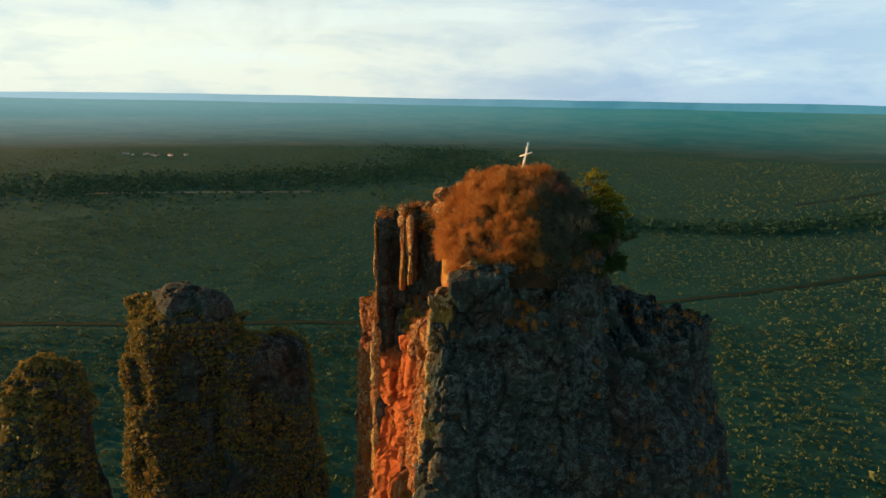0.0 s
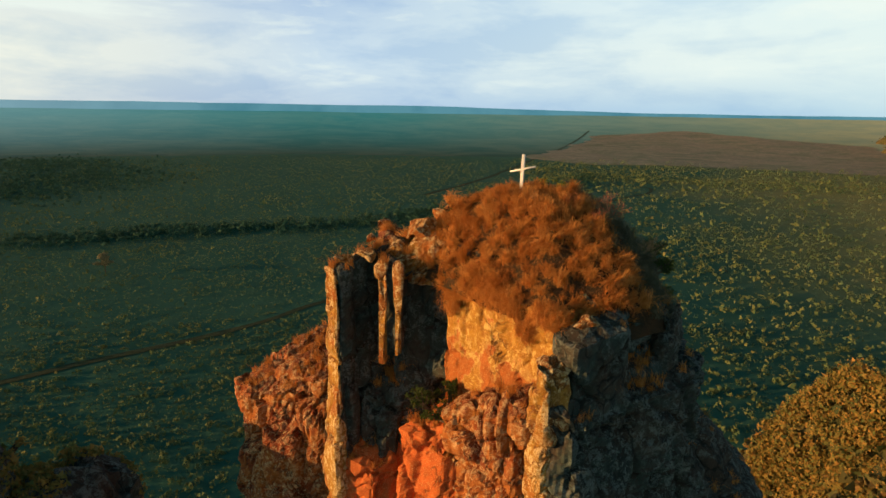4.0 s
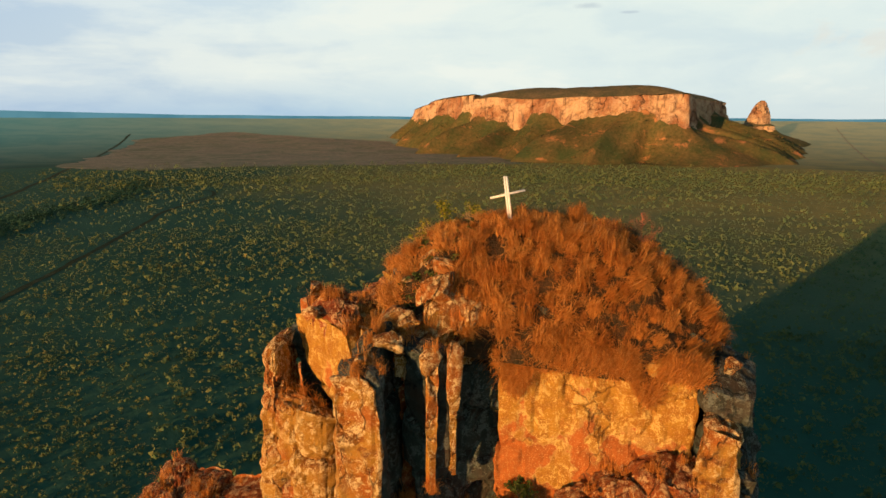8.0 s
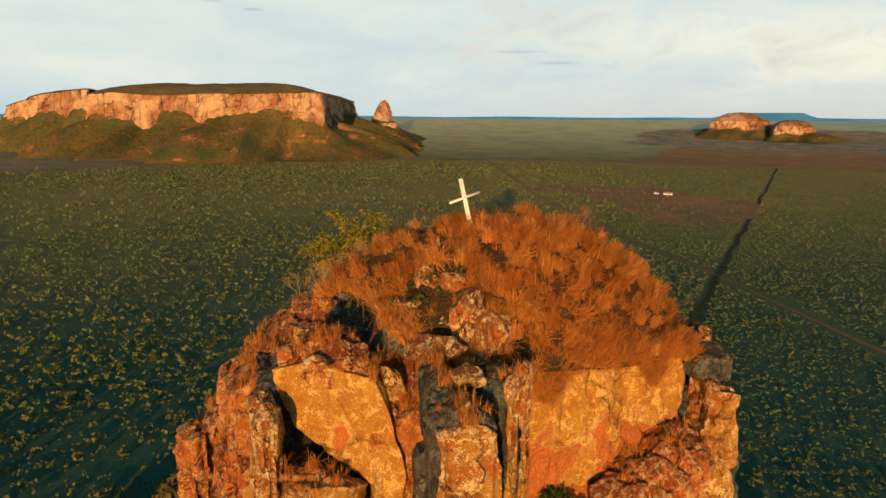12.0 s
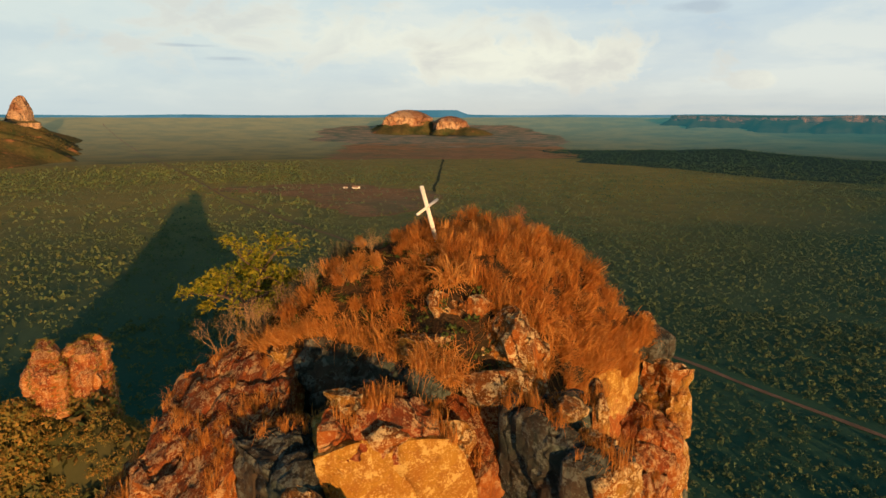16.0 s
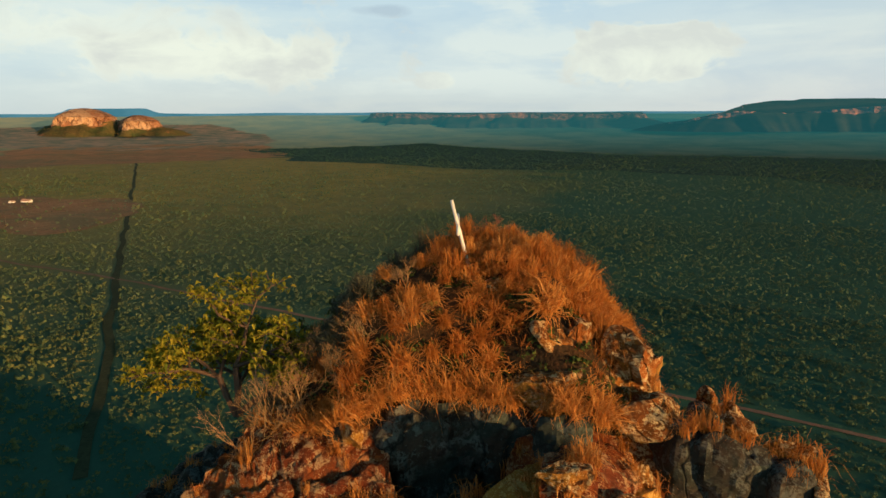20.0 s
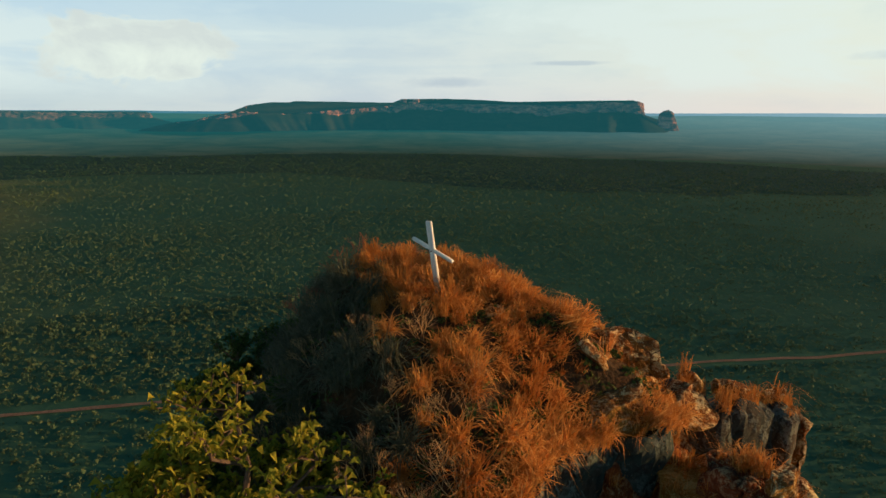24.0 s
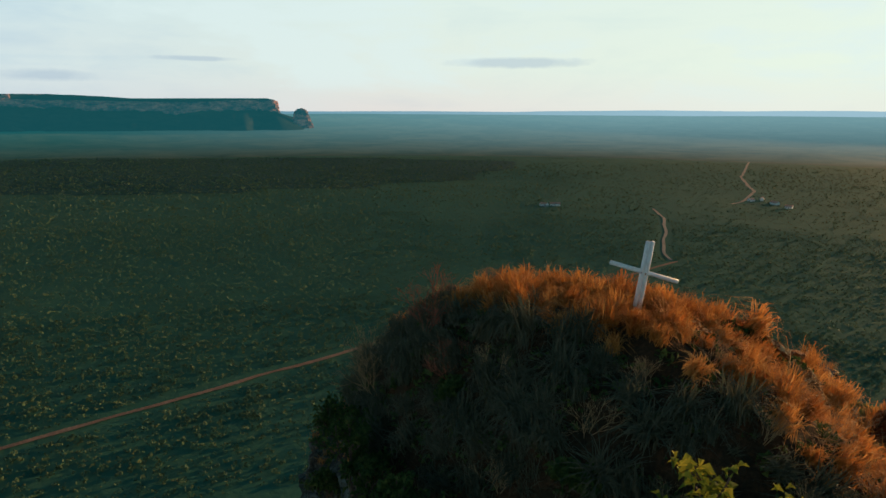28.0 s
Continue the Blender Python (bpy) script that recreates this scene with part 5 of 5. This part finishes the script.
def thatch(name, spots, r, label, scale=(0.35, 0.8), mat=DRY_GRASS, slope=True):
    """Many small bunches of grass in one mesh."""
    source = [np.array([v.co[:] for v in t.vertices]) for t in TUFTS]
    faces = [np.array([p.vertices[:] for p in t.polygons]) for t in TUFTS]
    v, f, k = [], [], 0
    for n, (x, y, z) in enumerate(spots):
        turn = tipped(x, y, r, 14.0) if slope else Matrix.Rotation(r.uniform(0, 6.283), 4, "Z")
        m = np.array((turn @ Matrix.Scale(r.uniform(*scale), 4)).to_3x3())
        q = source[n % 6][:280] @ m.T + np.array([x, y, z])
        v.append(q)
        f.append(faces[n % 6][:200] + k)
        k += len(q)
    return tagged(place(name, mesh_from(name, np.vstack(v), np.vstack(f), mat)), label, "grass", kind="stuff")


spots, r = on_top(1900, 10, 1.02)
north = np.clip((spots[:, 1] - 39.6) / 2.0 + (spots[:, 0] - 5.5) / 3.0, 0, 1)
spots = spots[r.uniform(0, 1, len(spots)) > 0.95 * north * (spots[:, 0] < 7.0)]
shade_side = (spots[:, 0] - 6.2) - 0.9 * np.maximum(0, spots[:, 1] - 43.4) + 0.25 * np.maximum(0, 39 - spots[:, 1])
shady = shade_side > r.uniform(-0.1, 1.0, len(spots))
thatch("grey_grass", spots[shady][::2], r, "grass on the shady slope of the top with shade put into its grey colour", mat=SHADE_GRASS)
spots = spots[~shady]
thatch("dry_grass", spots, r, "short reddish dry grass covering the pinnacle", (0.3, 0.7), RED_THATCH)
r = np.random.default_rng(14)
fringe = [(-0.1 + 1.05 * u + r.uniform(-0.05, 0.6), 39.4 - 6.5 * u, 91.75 - 0.25 * u + r.uniform(-0.5, 0.3) - 0.75 * max(0.0, math.sin(19 * u) + math.sin(8.3 * u + 1) - 0.5)) for u in r.uniform(-0.03, 1.05, 560)]
thatch("dry_grass", fringe, r, "dry grass hanging over the edge of the rock wall", (0.5, 1.0))
edge_spots = rim_p[(rim_p[:, 1] > 43.2) & (rim_p[:, 0] < 8.6)]
edge_spots = edge_spots[r.integers(0, len(edge_spots), 260)] + r.normal(0, 0.22, (260, 2))
edge_spots = np.column_stack([edge_spots, top_z(edge_spots[:, 0], edge_spots[:, 1]) - r.uniform(0.0, 0.35, 260)])
thatch("dry_grass", edge_spots, r, "dry grass hanging over the edge of the northern hollow", (0.45, 1.0))
# grass and herbs rooted wherever the rock is level enough
spots, r = [], np.random.default_rng(12)
for ob in pinnacle.children:
    if ob.name.startswith("rock_block"):
        me = ob.data
        c, n = np.empty(3 * len(me.polygons)), np.empty(3 * len(me.polygons))
        me.polygons.foreach_get("center", c)
        me.polygons.foreach_get("normal", n)
        c, n = c.reshape(-1, 3), n.reshape(-1, 3)
        level = c[(n[:, 2] > 0.72) & (c[:, 2] > 82.0) & (fbm(c * 0.6, 3, 19) > -0.02)]
        spots += [tuple(p) for p in level[r.permutation(len(level))[:min(85, len(level) // 16)]]]
for ob in pinnacle.children:
    if ob.name.startswith("cliff"):
        c = np.empty(3 * len(ob.data.vertices))
        ob.data.vertices.foreach_get("co", c)
        c = c.reshape(-1, 3)
        c = c[(c[:, 2] > 78.0) & (c[:, 2] < 91.5) & (fbm(c * 0.5, 3, 23) > 0.02)]
        spots += [tuple(p) for p in c[r.permutation(len(c))[:240]]]
thatch("dry_grass", spots, r, "dry grass on the ledges of the rock", (0.45, 0.95), slope=False)
herbs = TOP + (rim_p[r.integers(0, len(rim_p), 900)] - TOP) * np.sqrt(r.uniform(0.02, 1, (900, 1)))
herbs = herbs[np.hypot(herbs[:, 0] - 5.1, herbs[:, 1] - 40.25) > 0.4]
herbs = herbs[(herbs[:, 1] > 41.0) | (herbs[:, 0] > 6.4)]
herbs = np.column_stack([herbs, top_z(herbs[:, 0], herbs[:, 1]) + 0.02])
tagged(place("low_herbs", clump_mesh("low_herbs", herbs, r.uniform(0.10, 0.26, len(herbs)), 22, DARK_LEAVES, 13, 0.6, 0.6)), "low dark green plants between the grass tufts", "plants", kind="stuff")


# shrubs and trees on the rock
def limbs(seed, length, levels, spread, radius, forks=3, up=0.35, lean=(0.0, 0.0)):
    """Forking twigs: a list of (start, end, radius)."""
    r = random.Random(seed)
    out = []

    def grow(p, d, l, rad, level):
        for _ in range(2):
            q = p + d * l * 0.5
            out.append((p, q, rad))
            p, d = q, (d + Vector((r.gauss(0, 0.14), r.gauss(0, 0.14), r.gauss(0, 0.1)))).normalized()
        if level:
            for _ in range(forks):
                e = (d + Vector((r.gauss(0, spread), r.gauss(0, spread), r.gauss(0, spread * 0.6) + up * 0.3))).normalized()
                grow(p, e, l * r.uniform(0.6, 0.85), rad * 0.62, level - 1)

    for _ in range(forks + 1):
        grow(Vector((0, 0, -0.1)), Vector((r.gauss(lean[0], spread), r.gauss(lean[1], spread), 1)).normalized(), length * r.uniform(0.7, 1.1), radius, levels)
    return out


def sticks_mesh(name, sticks, mat, sides=4):
    v, f = [], []
    for p, q, rad in sticks:
        d = (q - p).normalized()
        a = d.orthogonal().normalized()
        b = d.cross(a)
        k = len(v)
        for c, s in ((p, 1.0), (q, 0.8)):
            v += [tuple(c + (a * math.cos(6.283 * i / sides) + b * math.sin(6.283 * i / sides)) * rad * s) for i in range(sides)]
        f += [(k + i, k + (i + 1) % sides, k + sides + (i + 1) % sides, k + sides + i) for i in range(sides)]
    return mesh_from(name, np.array(v), np.array(f), mat)


def dead_shrub(x, y, z, size, seed, mat, label):
    sticks = limbs(seed, 0.42 * size, 4, 0.42, 0.010 * size ** 0.5)
    ob = place("dead_shrub", sticks_mesh("dead_shrub", sticks, mat), at=pose(x, y, z, 0, 0, seed * 50))
    return tagged(ob, label, "shrub", "leafless shrubs on the pinnacle")


def z_of(x, y):
    return float(top_z(np.array([x]), np.array([y]))[0])


for k, (x, y, size) in enumerate([(8.5, 46.6, 1.7), (7.4, 45.6, 1.5), (6.6, 45.4, 1.3), (7.9, 45.9, 1.3), (8.0, 44.6, 1.0), (9.4, 44.0, 0.9), (7.2, 43.4, 0.8), (9.0, 42.2, 0.9), (8.4, 40.6, 0.8), (3.6, 37.2, 0.7), (7.9, 38.2, 0.8), (6.2, 42.2, 0.8), (8.7, 43.4, 1.0), (5.4, 43.6, 0.7), (9.5, 41.4, 1.0), (7.4, 41.3, 0.8), (6.4, 44.3, 0.9), (9.2, 39.2, 0.9), (8.9, 45.2, 1.2), (6.9, 33.6, 1.2), (7.7, 34.6, 1.1)]):
    dead_shrub(x, y, z_of(x, y) - 0.05 if k else 91.7, size, 20 + k, TWIGS, "leafless pale-twigged shrub among dry grass")
for k, (x, y, size) in enumerate([(6.2, 35.1, 1.2), (5.0, 34.6, 0.9), (7.2, 35.8, 1.0), (7.9, 37.0, 0.9), (4.6, 36.2, 0.7)]):
    dead_shrub(x, y, z_of(x, y), size, 50 + k, RED_TWIGS, "leafless reddish shrub on the grassy rim")


def leaf_spray(tips, size, per, mat, seed):
    """Broad pointed leaves in whorls at the ends of twigs, each folded along its rib."""
    r = np.random.default_rng(seed)
    v, f = [], []
    for p in tips:
        for _ in range(per):
            d = r.normal(size=3)
            d[2] = 0.25 + 0.4 * d[2]
            d /= np.linalg.norm(d)
            side = np.cross(d, [0, 0, 1.0] + 0.3 * r.normal(size=3))
            side /= np.linalg.norm(side) + 1e-6
            l = size * r.uniform(0.7, 1.2)
            o = np.array(p) + r.normal(0, 0.05, 3)
            mid = o + d * l * 0.5 + np.array([0, 0, 0.06 * l])
            tip = o + d * l - np.array([0, 0, 0.15 * l])
            k = len(v)
            v += [o, mid + side * l * 0.26 + np.array([0, 0, 0.06]), tip, mid - side * l * 0.26 + np.array([0, 0, 0.06]), mid]
            f += [(k, k + 1, k + 4), (k + 1, k + 2, k + 4), (k + 2, k + 3, k + 4), (k + 3, k, k + 4)]
    return mesh_from("leaves", np.array(v), np.array(f), mat)


def broadleaf(name, x, y, z, size, seed, mat, label, leaf, per, levels=3, spread=0.5, lean=(0.0, 0.0)):
    holder = tagged(new(name), label, "tree" if name == "tree" else "bush")
    holder.matrix_basis = pose(x, y, z)
    sticks = limbs(seed, 0.36 * size, levels, spread, 0.05 * size ** 0.5, 3, lean=lean)
    place("trunk", sticks_mesh("trunk", sticks, BARK, 6), holder, "grey-brown forked trunk")
    tips = [tuple(q) for p, q, rad in sticks if rad < 0.05 * size ** 0.5 * 0.45]
    place("crown", leaf_spray(tips, leaf, per, mat, seed), holder, "broad green and yellowing leaves")
    return holder


broadleaf("tree", 10.4, 44.75, 91.7, 3.8, 31, LEAVES, "small tree with broad yellow-green leaves at the cliff edge", 0.22, 5, 4, 0.95, (0.05, 0.0))
for k, (x, y, z, size) in enumerate([(10.6, 42.0, 90.3, 1.5), (10.5, 39.4, 90.3, 1.7), (9.9, 36.6, 90.3, 1.5), (8.9, 34.2, 90.2, 1.3), (11.4, 40.8, 89.0, 1.6), (8.2, 37.4, 93.6, 0.9), (9.0, 40.8, 93.2, 0.9), (10.3, 38.4, 91.5, 2.2), (9.9, 36.0, 91.4, 2.0), (10.6, 41.0, 91.2, 2.0), (8.7, 34.4, 91.4, 1.8)]):
    broadleaf("bush", x, y, z, size, 70 + k, DARK_LEAVES, "dark leafy bush on the shady side of the rock", 0.15, 5)
broadleaf("bush", -0.8, 38.2, 85.3, 2.3, 8, DARK_LEAVES, "leafy green bush at the foot of the rock wall", 0.17, 4)
broadleaf("bush", -0.1, 36.4, 86.1, 1.2, 9, DARK_LEAVES, "small leafy green bush on a rock ledge", 0.15, 4)


# ---- scrub on the neighbouring rocks and the ridge ----
r = np.random.default_rng(33)
for k, v in enumerate(scrub_spots):
    q = v[(v[:, 2] > 60) & (fbm(v / 5.0, 3, 60 + k) > -0.14)]
    q = q[r.permutation(len(q))[:3600 if k < 3 else 600]]
    tagged(place("cliff_scrub", clump_mesh("cliff_scrub", q, r.uniform(0.2, 0.55, len(q)) * (1.0 if k < 3 else 0.6), 14, CLIFF_SCRUB, 80 + k)), "small ochre-leaved scrub clinging to a rock pinnacle", "scrub", kind="stuff")
x, y = r.uniform(-110, 170, 9000), r.uniform(-60, 140, 9000)
z = ridge_z(x, y)
ok = (z > PLAIN) & (fbm(np.column_stack([x, y, z]) / 12.0, 3, 64) > -0.1)
q = np.column_stack([x, y, z + 0.5])[ok]
tagged(place("slope_scrub", clump_mesh("slope_scrub", q, r.uniform(0.7, 2.0, len(q)), 18, SLOPE_BUSH, 85)), "bushes and small trees on the steep slope", "scrub", kind="stuff")

x, y = r.uniform(50, 84, 2200), r.uniform(28, 60, 2200)
keep = (ridge_z(x, y) > 46) & ((y > 44.5) | (r.uniform(0, 1, 2200) < 0.45))
x, y = x[keep], y[keep]
q = np.column_stack([x, y, ridge_z(x, y) + 0.4 + 1.2 * (y > 45)])
tagged(place("slope_scrub", clump_mesh("slope_scrub", q, np.where(y > 45, 1.7, 1.0) * r.uniform(0.5, 1.0, len(q)), 60, CLIFF_SCRUB, 86, 0.75, 0.38)), "ochre bushes round the foot of a rock pinnacle", "scrub", kind="stuff")

# ---- farm houses and village ----
def house(x, y, turn, length, width, height, label):
    """A small whitewashed house with a pitched tiled roof, a door and windows."""
    h = tagged(new("house"), label, "house", "houses on the plain")
    h.matrix_basis = pose(x, y, float(ground_height(np.array([x]), np.array([y]))[0]), 0, 0, turn)
    l, w = length / 2, width / 2
    bm = bmesh.new()
    base = [bm.verts.new(c) for c in ((-l, -w, -0.5), (l, -w, -0.5), (l, w, -0.5), (-l, w, -0.5), (-l, -w, height), (l, -w, height), (l, w, height), (-l, w, height), (-l, 0, height + 0.35 * width), (l, 0, height + 0.35 * width))]
    for f in ((0, 1, 5, 4), (2, 3, 7, 6), (1, 2, 6, 9, 5), (3, 0, 4, 8, 7)):
        bm.faces.new([base[i] for i in f])
    part("wall", bm, WHITE_PAINT, h)
    for side in (-1, 1):
        bm = bmesh.new()
        bmesh.ops.create_cube(bm, size=1.0, matrix=pose(0, side * w * 0.56, height + 0.19 * width, -35 * side) @ Matrix.Diagonal((length * 1.06, width * 0.68, 0.18, 1)))
        part("roof", bm, ROOF_TILE, h, "pale clay roof")
    for dx, ww, hh, z in ((-0.3, 1.2, 1.1, 1.6), (0.0, 1.1, 2.1, 1.05), (0.3, 1.2, 1.1, 1.6)):
        bm = bmesh.new()
        bmesh.ops.create_cube(bm, size=1.0, matrix=pose(dx * length, -w - 0.03, z) @ Matrix.Diagonal((ww, 0.1, hh, 1)))
        part("door" if dx == 0 else "window", bm, BARK, h, "dark wooden opening")
    return h


house(1181, -754, 20, 17, 9, 3.4, "whitewashed farmhouse on a cleared reddish plot")
house(1200, -738, 110, 10, 6, 3.0, "small shed beside a whitewashed farmhouse")
for k, (x, y) in enumerate([(-854, 1853), (-830, 1830), (-880, 1870), (-905, 1840), (-800, 1850), (-945, 1880), (-760, 1868), (-985, -485), (-1000, -470), (-1310, -205), (-1335, -190), (-1290, -160), (-1250, -130)]):
    house(x, y, 37 * k % 180, 12 + 3 * (k % 3), 8, 3.4, "pale house of a small village on the plain")


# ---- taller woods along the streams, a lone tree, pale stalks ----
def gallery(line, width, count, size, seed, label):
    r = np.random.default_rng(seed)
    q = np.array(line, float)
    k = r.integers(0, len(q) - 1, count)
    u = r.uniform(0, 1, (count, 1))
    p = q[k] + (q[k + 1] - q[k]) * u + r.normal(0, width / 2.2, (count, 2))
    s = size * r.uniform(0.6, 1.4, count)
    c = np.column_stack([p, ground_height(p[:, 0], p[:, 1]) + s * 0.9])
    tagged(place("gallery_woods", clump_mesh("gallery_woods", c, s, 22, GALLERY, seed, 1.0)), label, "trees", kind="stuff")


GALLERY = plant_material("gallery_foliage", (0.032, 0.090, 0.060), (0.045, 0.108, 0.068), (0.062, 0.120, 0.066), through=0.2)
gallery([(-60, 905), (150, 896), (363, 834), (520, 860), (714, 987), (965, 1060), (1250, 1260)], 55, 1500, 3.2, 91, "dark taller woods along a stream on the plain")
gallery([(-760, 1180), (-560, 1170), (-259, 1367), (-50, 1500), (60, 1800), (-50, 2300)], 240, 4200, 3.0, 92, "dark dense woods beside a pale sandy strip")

# trees added inside the shadow band to darken that part of the plain
r = np.random.default_rng(97)
x, y = r.uniform(-1900, 1900, 26000), r.uniform(-2950, -820, 26000)
ok = inside(x, y, SHADE_BAND)
x, y = x[ok], y[ok]
size = r.uniform(2.0, 4.2, len(x))
tagged(place("gallery_woods", clump_mesh("gallery_woods", np.column_stack([x, y, ground_height(x, y) + size * 0.8]), size, 5, GALLERY, 98)), "dark trees standing in for a shadow band far out on the plain", "trees", kind="stuff")

PALE_LEAVES = plant_material("pale_foliage", (0.16, 0.16, 0.08), (0.22, 0.20, 0.10), (0.28, 0.23, 0.11))
lone = tagged(new("tree"), "tall pale-crowned tree standing out of dark woods", "tree")
lone.matrix_basis = pose(25, 709, float(ground_height(np.array([25.0]), np.array([709.0]))[0]))
tube("trunk", (0, 0, -0.5), (0.4, 0.2, 14), 0.45, BARK, lone)
r = np.random.default_rng(95)
puffs_at = np.column_stack([r.normal(0, 2.8, 34), r.normal(0, 2.8, 34), r.uniform(9, 20, 34)])
place("crown", clump_mesh("crown", puffs_at, r.uniform(1.4, 2.8, 34), 40, PALE_LEAVES, 96), lone, "pale yellowish crown")

r = random.Random(4)
stalks = [(Vector((k * 0.07 - 0.2, r.gauss(0, 0.05), -0.1)), Vector((k * 0.07 - 0.2 + r.gauss(0, 0.05), r.gauss(0, 0.05), 0.12 + 0.12 * r.random())), 0.014) for k in range(8)]
BLEACHED = paint_material("bleached_stalk", (0.62, 0.60, 0.52))
tagged(place("pale_stalks", sticks_mesh("pale_stalks", stalks, BLEACHED, 5), at=pose(4.75, 41.2, z_of(4.75, 41.2), 0, 0, 15)), "short bleached stalks in the grass beside the cross", "stalks")
